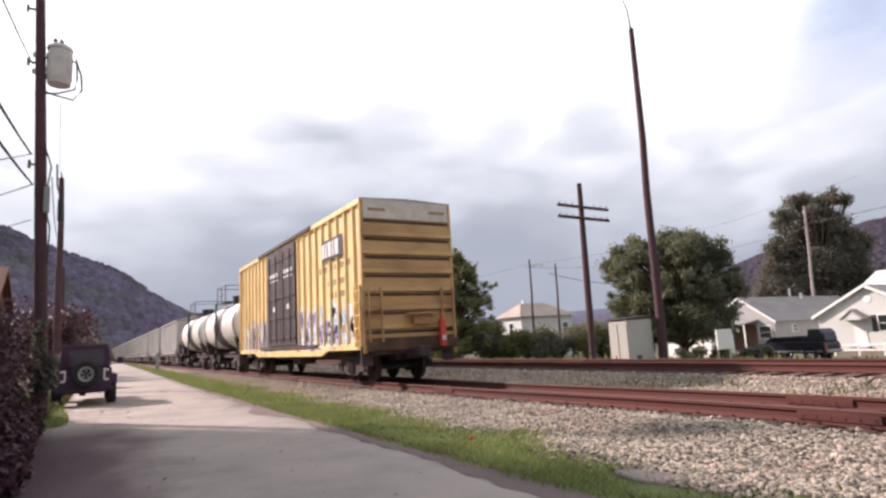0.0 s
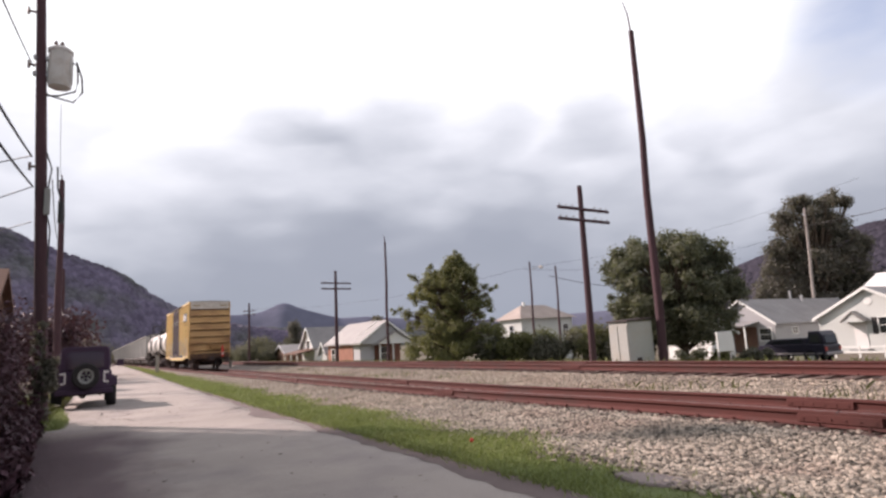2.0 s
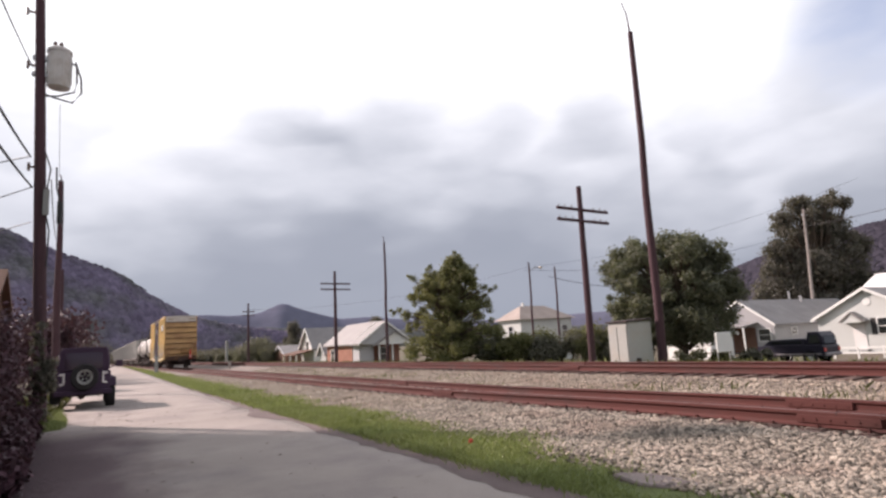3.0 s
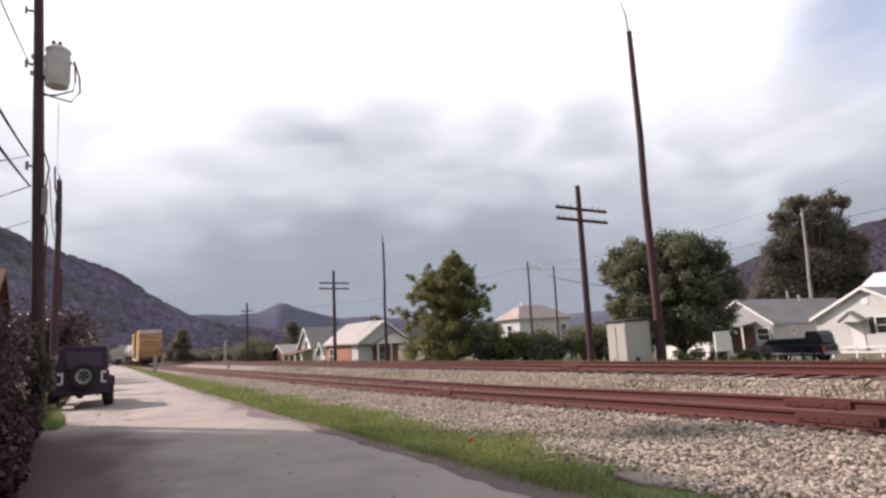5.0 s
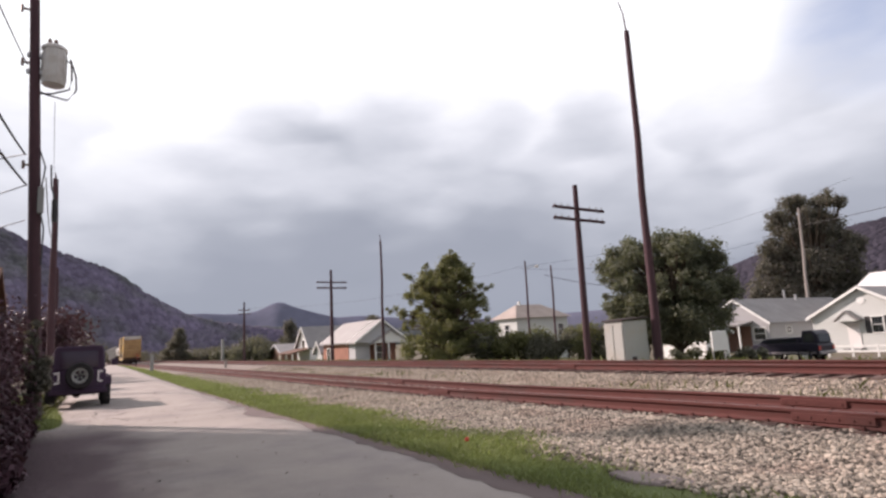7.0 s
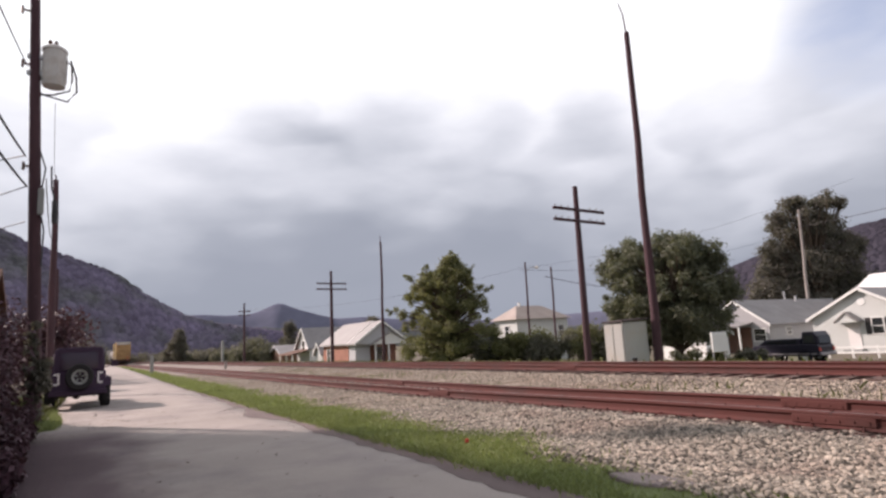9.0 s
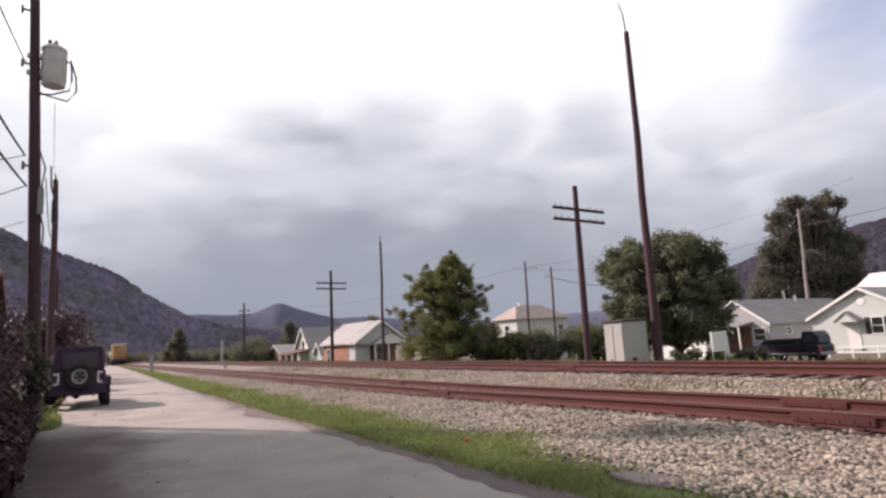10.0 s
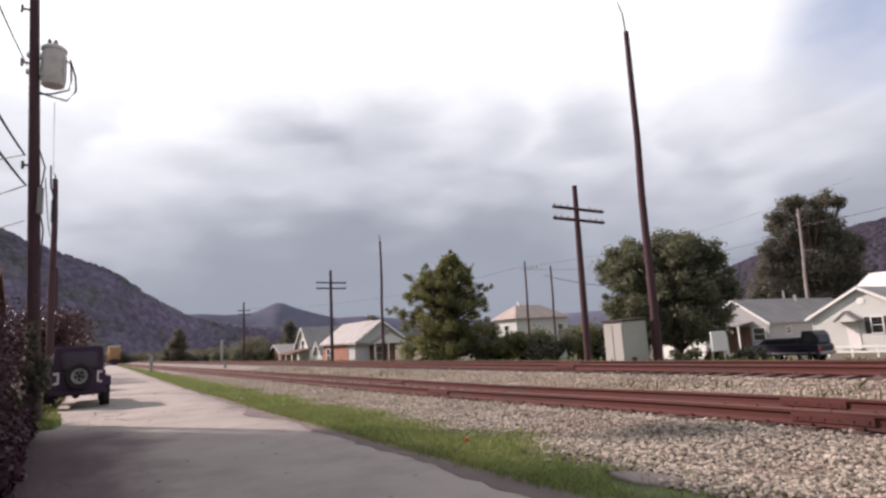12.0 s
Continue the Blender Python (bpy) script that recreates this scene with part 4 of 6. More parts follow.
        g.prism([(0.1, SILL - 0.10), (3.0, SILL - 0.10), (3.6, SILL - 0.26), (12.1, SILL - 0.26), (12.7, SILL - 0.10), (L - 0.1, SILL - 0.10), (L - 0.1, SILL + 0.08), (0.1, SILL + 0.08)], "x", s * 1.44 - 0.04, s * 1.44 + 0.04)
        g.make("side_sill", M["yellow"], car, bevel=0.008)
        # two door leaves
        for y0, y1 in ((6.28, 8.20), (8.26, 10.18)):
            g = Geo()
            g.box(s * 1.47 - 0.03, s * 1.47 + 0.03, y0, y1, SILL + 0.16, EAVE - 0.07)
            d = g.make("door", M["doorblack"], car, "faded black sliding door", bevel=0.01)
            for z in (SILL + 0.45, SILL + 1.25, SILL + 2.05, SILL + 2.9, SILL + 3.55):
                g = Geo()
                g.box(s * 1.505 - 0.02, s * 1.505 + 0.02, y0 + 0.06, y1 - 0.06, z - 0.05, z + 0.05)
                g.make("door_rib", M["doorblack"], d, bevel=0.012)
            for yy in (y0 + 0.5, y1 - 0.5):
                g = Geo()
                g.tube([(s * 1.55, yy, SILL + 0.3), (s * 1.55, yy, EAVE - 0.3)], 0.022, 8)
                g.make("locking_bar", M["doorblack"], d)
            for i in range(3):
                g = Geo()
                g.box(s * 1.503 - 0.004, s * 1.503 + 0.004, y0 + 0.35 + i * 0.42, y0 + 0.35 + i * 0.42 + 0.3, EAVE - 1.35, EAVE - 1.02)
                g.make("lettering_bar", M["spraywhite"], d, "white unreadable lettering")
            g = Geo()
            g.box(s * 1.503 - 0.004, s * 1.503 + 0.004, y0 + 0.8, y0 + 1.05, SILL + 1.55, SILL + 1.75)
            g.make("placard", M["spraywhite"], d)
        g = Geo()
        g.box(s * 1.50 - 0.05, s * 1.50 + 0.05, 3.9, 11.5, SILL + 0.05, SILL + 0.13)
        g.make("door_track", M["under"], car)
        g = Geo()
        g.box(s * 1.515 - 0.045, s * 1.515 + 0.045, 4.3, 11.6, EAVE - 0.06, EAVE + 0.07)
        g.make("door_header", M["under"], car, "dark top track of the doors", bevel=0.01)
    # emblem: a black panel with white blocks, and unreadable lettering under it, between the posts
    rng = random.Random(8)
    for s in (-1, 1):
        x = s * 1.426
        g = Geo()
        g.box(s * 1.502 - 0.006, s * 1.502 + 0.006, 1.36, 3.24, EAVE - 1.36, EAVE - 0.72)
        panel = g.make("emblem", M["black"], body, "black emblem panel with white blocks")
        for a, b in ((1.74, 2.02), (2.12, 2.26), (2.36, 2.64), (2.74, 2.88), (2.97, 3.18)):
            g = Geo()
            g.box(s * 1.503 - 0.009, s * 1.503 + 0.009, a, b, EAVE - 1.28, EAVE - 0.80)
            g.make("emblem_block", M["spraywhite"], panel)
        for z, h, n in ((EAVE - 1.72, 0.19, 6), (EAVE - 2.2, 0.18, 3), (EAVE - 2.6, 0.18, 3), (EAVE - 3.7, 0.24, 1)):
            y = 1.0 if n > 4 else 1.5
            for i in range(n):
                w = 0.22 + 0.25 * rng.random()
                g = Geo()
                g.box(x - 0.006, x + 0.006, y, y + w, z, z + h)
                g.make("lettering_bar", M["letter"], body)
                y += w + 0.16
        # spray-painted strokes low on the side
        for col, zone, n in (("blue", ((1.4, 6.1), (10.3, 14.6)), 56), ("spraywhite", ((0.7, 6.1), (10.3, 15.0)), 110), ("sprayviolet", ((2.4, 6.1), (10.3, 14.0)), 44)):
            off = {"blue": 0.004, "spraywhite": 0.007, "sprayviolet": 0.010}[col]
            for _ in range(n):
                a, b = zone[rng.randrange(2)]
                y = a + (b - a) * rng.random()
                z = SILL + 0.2 + 0.95 * rng.random() ** 1.4
                pts = []
                w, h = 0.08 + 0.2 * rng.random(), 0.12 + 0.28 * rng.random()
                for k in range(12):
                    t = 2 * math.pi * k / 12
                    r = 0.6 + 0.6 * rng.random()
                    pts.append((y + w * r * math.cos(t) + 0.2 * h * math.sin(t), z + h * r * math.sin(t)))
                g = Geo()
                g.prism(pts, "x", s * (1.42 + off) - 0.004, s * (1.42 + off) + 0.004)
                g.make("graffiti", M[col], body, "sprayed graffiti stroke")
    # the sprayed colours run over the faces of the posts too
    for s in (-1, 1):
        for y in posts:
            if 13.8 < y or y < 0.9:
                continue
            z = SILL + 0.06
            for _ in range(4):
                h = 0.15 + 0.25 * rng.random()
                g = Geo()
                g.box(s * 1.497 - 0.004, s * 1.497 + 0.004, y - 0.034, y + 0.034, z, z + h)
                g.make("graffiti", M[rng.choice(("blue", "spraywhite", "spraywhite", "sprayviolet"))], body, "sprayed graffiti stroke")
                z += h + 0.12 * rng.random()
    # roof
    g = Geo()
    g.prism([(-1.50, EAVE + 0.04), (1.50, EAVE + 0.04), (1.50, EAVE + 0.06), (0, EAVE + 0.12), (-1.50, EAVE + 0.06)], "y", -0.02, L + 0.02)
    roof = g.make("roof", M["galvroof"], car)
    for k in range(14):
        y = 0.6 + k * 1.115
        g = Geo()
        g.prism([(-1.5, EAVE + 0.06), (0, EAVE + 0.12), (1.5, EAVE + 0.06), (1.5, EAVE + 0.09), (0, EAVE + 0.15), (-1.5, EAVE + 0.09)], "y", y, y + 0.07)
        g.make("roof_seam", M["galvroof"], roof)
    # underframe
    g = Geo()
    g.box(-0.35, 0.35, 0.3, L - 0.3, 0.62, SILL)
    for y in (1.7, 5.0, 7.85, 10.7, 14.0):
        g.box(-1.38, 1.38, y - 0.1, y + 0.1, SILL - 0.16, SILL)
    g.box(-1.1, -0.5, 7.0, 8.0, 0.5, 0.9)
    g.make("underframe", M["under"], car, bevel=0.015)
    for s in (-1, 1):
        for y in (0.12, L - 0.12):
            g = Geo()
            g.box(s * 1.3 - 0.25, s * 1.3 + 0.1, y - 0.03, y + 0.03, 0.52, SILL)
            g.make("step", M["under"], car)
    coupler(car, 0.0, -1)
    coupler(car, L, 1)
    g = Geo()
    g.tube([(0.35, -0.05, 0.8), (0.4, -0.3, 0.5), (0.3, -0.55, 0.42), (0.2, -0.7, 0.6)], 0.025, 8)
    g.make("air_hose", M["rubber"], car, smooth=True)
    for y in (2.0, L - 2.0):
        bogie(car, y, spin)
    ladder(car, -1.53, 0.12, 0.52, SILL, SILL + 1.7, "y", 5, M["yellow"])
    ladder(car, 1.53, L - 0.52, L - 0.12, SILL, SILL + 1.7, "y", 5, M["yellow"])
    for x0 in (-1.36, 0.98):
        ladder(car, -0.13, x0, x0 + 0.38, SILL + 0.1, SILL + 1.6, "x", 5, M["yellowend"])
    # paint sprayed across the deep sill under the doors
    for s in (-1, 1):
        y = 2.2
        while y < 13.6:
            w = rng.uniform(0.12, 0.5)
            g = Geo()
            g.box(s * 1.484 - 0.004, s * 1.484 + 0.004, y, y + w, SILL - rng.uniform(0.02, 0.08), SILL + rng.uniform(0.0, 0.06))
            g.make("graffiti", M[rng.choice(("blue", "spraywhite", "spraywhite", "sprayviolet"))], body, "sprayed graffiti stroke")
            y += w + rng.uniform(0.02, 0.4)
    # end platform, brake gear and the marker
    g = Geo()
    g.box(-0.2, 0.7, -0.42, -0.06, SILL + 0.82, SILL + 0.87)
    g.box(0.0, 0.6, -0.22, -0.06, SILL + 0.55, SILL + 0.82)
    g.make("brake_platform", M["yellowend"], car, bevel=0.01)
    g = Geo()
    g.box(-1.3, 1.3, -0.05, 0.3, SILL - 0.26, SILL - 0.07)
    g.make("end_sill", M["under"], car, bevel=0.02)
    g = Geo()
    g.box(0.78, 0.95, -0.34, -0.17, 0.95, 1.72)
    g.tube([(0.865, -0.25, 1.72), (0.865, -0.25, 1.84)], 0.05, 8)
    mk = g.make("train_end_marker", M["orange"], car, "orange-red train end marker", bevel=0.03)
    g = Geo()
    g.box(0.80, 0.93, -0.36, -0.335, 1.12, 1.26)
    g.make("marker_panel", M["bandwhite"], mk)
    return car, spin


def build_tank_car():
    L = 10.3
    car = thing("tank_car", "white tank car with a black centre band and top platform", "tank car", group="tank cars behind the boxcar")
    zc, r = 2.62, 1.36
    prof = []
    for k in range(7):
        a = k / 6 * math.pi / 2
        prof.append((r * math.sin(a), 0.55 - 0.55 * math.cos(a)))
    prof += [(r, L - 0.55)]
    for k in range(1, 7):
        a = math.pi / 2 - k / 6 * math.pi / 2
        prof.append((r * math.sin(a), L - 0.55 + 0.55 * math.cos(a)))
    vs, fs, n = [], [], 28
    for rr, y in prof:
        for k in range(n):
            t = 2 * math.pi * k / n
            vs.append((rr * math.cos(t), y, zc + rr * math.sin(t)))
    for i in range(len(prof) - 1):
        for k in range(n):
            fs.append((i * n + k, i * n + (k + 1) % n, (i + 1) * n + (k + 1) % n, (i + 1) * n + k))
    g = Geo()
    g.add(vs, fs)
    tank = g.make("tank", M["tankwhite"], car, smooth=True)
    for a, b in ((4.0, 6.3), (0.5, 0.75), (L - 0.75, L - 0.5)):
        g = Geo()
        g.ring([(r, a), (r + 0.012, a), (r + 0.012, b), (r, b)], "y", (0, 0, zc), 28)
        g.make("band", M["black"], tank, "black painted band", smooth=True)
    g = Geo()
    g.tube([(0, L / 2, zc + r - 0.1), (0, L / 2, zc + r + 0.42)], 0.42, 14)
    g.tube([(0, L / 2, zc + r + 0.42), (0, L / 2, zc + r + 0.5)], 0.47, 14)
    for dy in (-0.75, 0.8):
        g.tube([(0.1, L / 2 + dy, zc + r - 0.1), (0.1, L / 2 + dy, zc + r + 0.35)], 0.14, 10)
    g.make("manway", M["black"], car, smooth=True)
    g = Geo()
    z = zc + r + 0.05
    for s in (-1, 1):
        g.box(s * 0.85 - 0.3, s * 0.85 + 0.3, L / 2 - 1.3, L / 2 + 1.3, z, z + 0.05)
    g.make("platform", M["black"], car)
    g = Geo()
    for s in (-1, 1):
        for dy in (-1.28, 0, 1.28):
            g.tube([(s * 1.12, L / 2 + dy, z), (s * 1.12, L / 2 + dy, z + 1.0)], 0.025, 6)
        for h in (0.5, 1.0):
            g.tube([(s * 1.12, L / 2 - 1.28, z + h), (s * 1.12, L / 2 + 1.28, z + h)], 0.022, 6)
    for dy in (-1.28, 1.28):
        g.tube([(-1.12, L / 2 + dy, z + 1.0), (1.12, L / 2 + dy, z + 1.0)], 0.022, 6)
    g.make("handrail", M["black"], car)
    for s in (-1, 1):
        ladder(car, s * 1.42, L / 2 - 0.25, L / 2 + 0.25, 1.0, z, "y", 9, M["black"])
    g = Geo()
    g.box(-0.3, 0.3, -0.3, L + 0.3, 0.75, 1.08)
    for y in (0.5, L - 0.5):
        g.box(-1.4, 1.4, y - 0.75, y + 0.75, 1.0, 1.1)
        g.prism([(-1.1, 1.1), (1.1, 1.1), (1.25, 1.9), (0.9, 1.62), (0, 1.3), (-0.9, 1.62), (-1.25, 1.9)], "y", y + 0.2 - 0.12, y + 0.2 + 0.12)
    g.make("underframe", M["under"], car, bevel=0.015)
    coupler(car, -0.25, -1)
    coupler(car, L + 0.25, 1)
    spin = []
    for y in (1.2, L - 1.2):
        bogie(car, y, spin)
    return car


def build_hopper():
    L = 14.0
    car = thing("hopper_car", "grey ribbed covered hopper car with dark underframe", "hopper car", group="hopper cars in the train")
    g = Geo()
    g.prism([(0.0, 2.0), (1.9, 1.0), (L - 1.9, 1.0), (L, 2.0), (L, 4.05), (0, 4.05)], "x", -1.42, 1.42)
    body = g.make("body", M["hopper"], car, bevel=0.02)
    g = Geo()
    g.box(-0.045, 0.045, 0, 0.09, 1.3, 4.05)
    post = None
    for s in (-1, 1):
        for k in range(13):
            if post is None:
                post = ob = g.make("post", M["hopper"], body)
            else:
                ob = new("post", post.data)
                ob.parent = body
            ob.matrix_basis = pose(s * 1.42, 0.25 + k * 1.125, 0, 0, 0, 0 if s > 0 else 180)
        g2 = Geo()
        g2.box(s * 1.44 - 0.07, s * 1.44 + 0.07, 0, L, 3.98, 4.12)
        g2.make("top_rail", M["hopper"], car, bevel=0.01)
        g2 = Geo()
        g2.box(s * 1.44 - 0.05, s * 1.44 + 0.05, -0.4, L + 0.4, 1.0, 1.22)
        g2.make("side_sill", M["under"], car, bevel=0.01)
    g = Geo()
    g.prism([(-1.45, 4.1), (1.45, 4.1), (0.7, 4.32), (-0.7, 4.32)], "y", 0, L)
    roof = g.make("roof", M["hopper"], car)
    for k in range(4):
        g = Geo()
        g.box(-0.35, 0.35, 0.8 + k * 3.3, 3.4 + k * 3.3, 4.31, 4.42)
        g.make("hatch", M["hopper"], roof, bevel=0.02)
    for k in range(3):
        g = Geo()
        y = 3.0 + k * 4.0
        g.prism([(y - 1.6, 1.3), (y + 1.6, 1.3), (y + 0.4, 0.45), (y - 0.4, 0.45)], "x", -1.1, 1.1)
        g.make("hopper_chute", M["hopper"], car)
    g = Geo()
    g.box(-0.3, 0.3, -0.4, L + 0.4, 0.72, 1.05)
    for y in (0.0, L):
        g.box(-1.4, 1.4, y - 0.35, y + 0.35, 0.95, 1.05)
    g.make("underframe", M["under"], car, bevel=0.015)
    for y in (-0.15, L + 0.15):
        ladder(car, y, -1.35, -0.95, 1.0, 4.0, "x", 8, M["hopper"])
    coupler(car, -0.3, -1)
    coupler(car, L + 0.3, 1)
    spin = []
    for y in (1.1, L - 1.1):
        bogie(car, y, spin)
    return car


boxcar, box_wheels = build_boxcar()
tank_car = build_tank_car()
hopper_car = build_hopper()
# (car, distance of its near end ahead of the boxcar's near end)
train = [(boxcar, 0.0), (tank_car, 17.5), (copy_thing(tank_car, pose(0, 0, 0)), 29.2), (hopper_car, 41.3)]
for k in range(1, 14):
    train.append((copy_thing(hopper_car, pose(0, 0, 0)), 41.3 + 15.6 * k))
# ================= poles and wires =================
def telegraph_pole(place, height, top_tilt=0.0, arm_half=1.52):
    p = thing("telegraph_pole", "dark creosoted wooden telegraph pole with two crossarms", "utility pole", pose(*place, 0, top_tilt, 0), group="telegraph poles along the railway")
    g = Geo()
    g.tube([(0, 0, -0.5), (0, 0, height * 0.5), (0, 0, height)], [0.16, 0.145, 0.11], 12)
    g.make("shaft", M["pole"], p, smooth=True)
    for z in (height - 1.12, height - 1.62):
        g = Geo()
        g.box(-arm_half, arm_half, -0.20, -0.10, z - 0.06, z + 0.06)
        arm = g.make("crossarm", M["pole"], p, bevel=0.01)
        for k in (arm_half * q for q in (-0.92, -0.69, -0.43, 0.43, 0.69, 0.92)):
            g = Geo()
            g.tube([(k, -0.15, z + 0.06), (k, -0.15, z + 0.12)], 0.015, 6)
            g.tube([(k, -0.15, z + 0.10), (k, -0.15, z + 0.14), (k, -0.15, z + 0.16)], [0.025, 0.025, 0.015], 8)
            g.make("insulator", M["ceramic"], arm)
    return p


telegraph_pole((18.5, 18.7, 0.0), 7.85, 1.0)
telegraph_pole((18.5, 49.4, -0.1), 8.15, 0.4, 1.38)
telegraph_pole((18.5, 82.6, -0.1), 8.1, 0, 0.8)


def plain_pole(place, height, r, label, tilt=(0, 0), tip=0.0, material="pole"):
    p = thing("utility_pole", label, "utility pole", pose(*place, tilt[0], tilt[1], 0))
    g = Geo()
    n = 6
    g.tube([(0.02 * math.sin(k * 1.7), 0.02 * math.cos(k * 2.3), -0.5 + (height + 0.5) * k / n) for k in range(n + 1)], [r * (1 - 0.4 * k / n) for k in range(n + 1)], 12)
    g.make("shaft", M[material], p, smooth=True)
    if tip:
        g = Geo()
        g.tube([(0, 0, height - 0.4), (-0.06 * tip, 0.04 * tip, height + tip * 0.6), (-0.16 * tip, 0.1 * tip, height + tip)], [0.04, 0.03, 0.022], 6)
        g.make("tip_rod", M[material], p)
    return p


tall_pole = plain_pole((18.05, 14.7, 0.1), 13.1, 0.17, "tall dark bare wooden pole beside the second track", (0, 1.2), 1.3)
plain_pole((18.62, 39.3, -0.1), 9.0, 0.12, "slim dark bare wooden pole", (0, 0.7), 0.5)
plain_pole((38.85, 47.3, -1.3), 10.3, 0.14, "brown wooden pole behind the hedge", (0, 1.0))
lamp = thing("street_lamp", "small pale street lamp on a thin curved arm", "street lamp", pose(38.95, 47.3, 0.4))
Geo().tube([(0.1, 0, 7.7), (0.6, -0.2, 8.0), (1.1, -0.4, 8.05)], 0.04, 6).make("arm", M["steel"], lamp, smooth=True)
Geo().ring([(0, 0.16), (0.16, 0.12), (0.24, 0.0), (0.16, -0.1), (0, -0.14)], "z", (1.2, -0.45, 8.0), 12).make("head", M["plastic"], lamp, smooth=True)
plain_pole((41.15, 45.95, -1.3), 9.7, 0.14, "brown wooden pole behind the hedge", (0, 1.0))
plain_pole((70.0, 35.8, -1.5), 15.9, 0.2, "pale weathered wooden pole before the trees", (0, 5.0), 0, "polegrey")


def build_transformer_pole():
    p = thing("utility_pole", "dark wooden street pole with a grey transformer can", "utility pole", pose(-0.86, 15.4, 0))
    g = Geo()
    n = 8
    g.tube([(0.03 - 0.041 * 12 * k / n, 0, -0.4 + 12.4 * k / n) for k in range(n + 1)], [0.142 - 0.055 * k / n for k in range(n + 1)], 14)
    g.make("shaft", M["pole"], p, smooth=True)
    can = thing("transformer", "grey ribbed pole transformer can with bushings and cables", "transformer", pose(0, 0, 0))
    can.matrix_basis = pose(-0.80, 15.4, 0)
    g = Geo()
    z0, z1, r = 7.6, 8.5, 0.235
    g.ring([(0, z0), (r * 0.96, z0), (r, z0 + 0.02), (r, z1 - 0.06), (r + 0.025, z1 - 0.06), (r + 0.025, z1), (r * 0.8, z1 + 0.06), (0, z1 + 0.075)], "z", (0, 0, 0), 24)
    body = g.make("tank", M["trafo"], can, smooth=True)
    for k in range(10):
        t = 2 * math.pi * k / 10
        g = Geo()
        x, y = math.cos(t) * (r + 0.01), math.sin(t) * (r + 0.01)
        g.tube([(x, y, z0 + 0.1), (x, y, z1 - 0.14)], 0.012, 6)
        g.make("rib", M["trafo"], body)
    for x in (-0.1, 0.02):
        g = Geo()
        zz = z1 + 0.05
        g.ring([(0, zz), (0.035, zz), (0.035, zz + 0.05), (0.05, zz + 0.06), (0.03, zz + 0.09), (0.05, zz + 0.12), (0.025, zz + 0.18), (0, zz + 0.2)], "z", (x, 0, 0), 10)
        g.make("bushing", M["ceramic"], can, smooth=True)
    for z in (z0 + 0.25, z1 - 0.25):
        g = Geo()
        g.box(-0.52, -0.2, -0.05, 0.05, z - 0.05, z + 0.05)
        g.make("bracket", M["steel"], can, bevel=0.01)
    g = Geo()
    g.tube([(r, 0, z1 - 0.25), (r + 0.1, 0, z1 - 0.3), (r + 0.12, 0, z1 - 0.7), (r + 0.08, 0, z0 - 0.05), (0, 0, z0 - 0.2), (-0.45, 0, z0 - 0.28)], 0.021, 8)
    g.tube([(r + 0.08, 0, z1 - 0.2), (r + 0.2, 0, z0 + 0.3), (r + 0.22, 0, z0 - 0.05), (r + 0.05, 0, z0 - 0.32), (-0.1, 0, z0 - 0.25), (-0.45, 0, z0 - 0.12)], 0.021, 8)
    g.make("cable", M["wire"], can, smooth=True)
    # fittings on the shaft
    for z, x in ((8.0, -0.44), (5.6, -0.32), (9.3, -0.5)):
        g = Geo()
        g.tube([(x - 0.1, 0, z - 0.03), (x - 0.1, 0, z + 0.15)], 0.03, 8)
        g.box(x - 0.1, x + 0.15, -0.02, 0.02, z + 0.04, z + 0.08)
        g.make("insulator", M["ceramic"], p, smooth=True)
    g = Geo()
    g.tube([(0.1, 0, 5.7), (0.12, 0, 5.2), (0.2, 0, 4.9)], 0.02, 6)
    g.tube([(0.2, 0, 4.9), (0.2, 0, 4.4)], 0.06, 8)
    g.make("splice_case", M["wire"], p, smooth=True)
    return p


build_transformer_pole()
clamp = thing("cable_clamp", "grey cable terminal box strapped to the street pole", "cable box", pose(-0.86, 15.4, 0))
Geo().box(-0.12, 0.0, -0.16, -0.08, 4.55, 5.15).make("box", M["postgrey"], clamp, bevel=0.015)
Geo().tube([(-0.06, -0.12, 5.1), (0.0, -0.14, 5.6), (-0.12, -0.12, 6.0)], 0.018, 6).make("lead", M["wire"], clamp, smooth=True)
Geo().tube([(-0.06, -0.12, 4.6), (0.02, -0.14, 4.2), (0.0, -0.14, 3.4)], 0.018, 6).make("lead", M["wire"], clamp, smooth=True)
plain_pole((-1.13, 28.6, 0.0), 8.9, 0.16, "dark wooden street pole farther along the lane", (0, -0.6), 0.25)
plain_pole((-1.9, 55.0, 0.1), 8.6, 0.16, "dark wooden street pole far along the lane", (0, -0.6))


def wire(name, a, b, sag, r=0.012):
    g = Geo()
    a, b = Vector(a), Vector(b)
    pts = []
    for k in range(13):
        t = k / 12
        p = a.lerp(b, t)
        p.z -= sag * 4 * t * (1 - t)
        pts.append(p)
    g.tube(pts, r, 6)
    tagged(g.make(name, M["wire"], smooth=True), "thin dark overhead cable strung between poles", "cable", group="overhead cables")


wire("overhead_cable", (-1.3, 15.4, 8.0), (-1.0, 2.0, 4.3), 0.1, 0.012)
wire("overhead_cable", (-1.25, 15.4, 5.89), (-0.95, 4.0, 3.65), 0.05, 0.02)
wire("overhead_cable", (-1.2, 15.4, 5.2), (-0.95, 4.0, 3.3), 0.05, 0.02)
wire("overhead_cable", (-1.25, 15.4, 5.9), (-9, 24, 6.6), 0.2, 0.012)
wire("overhead_cable", (-1.2, 15.4, 5.2), (-9, 26, 5.0), 0.2, 0.012)
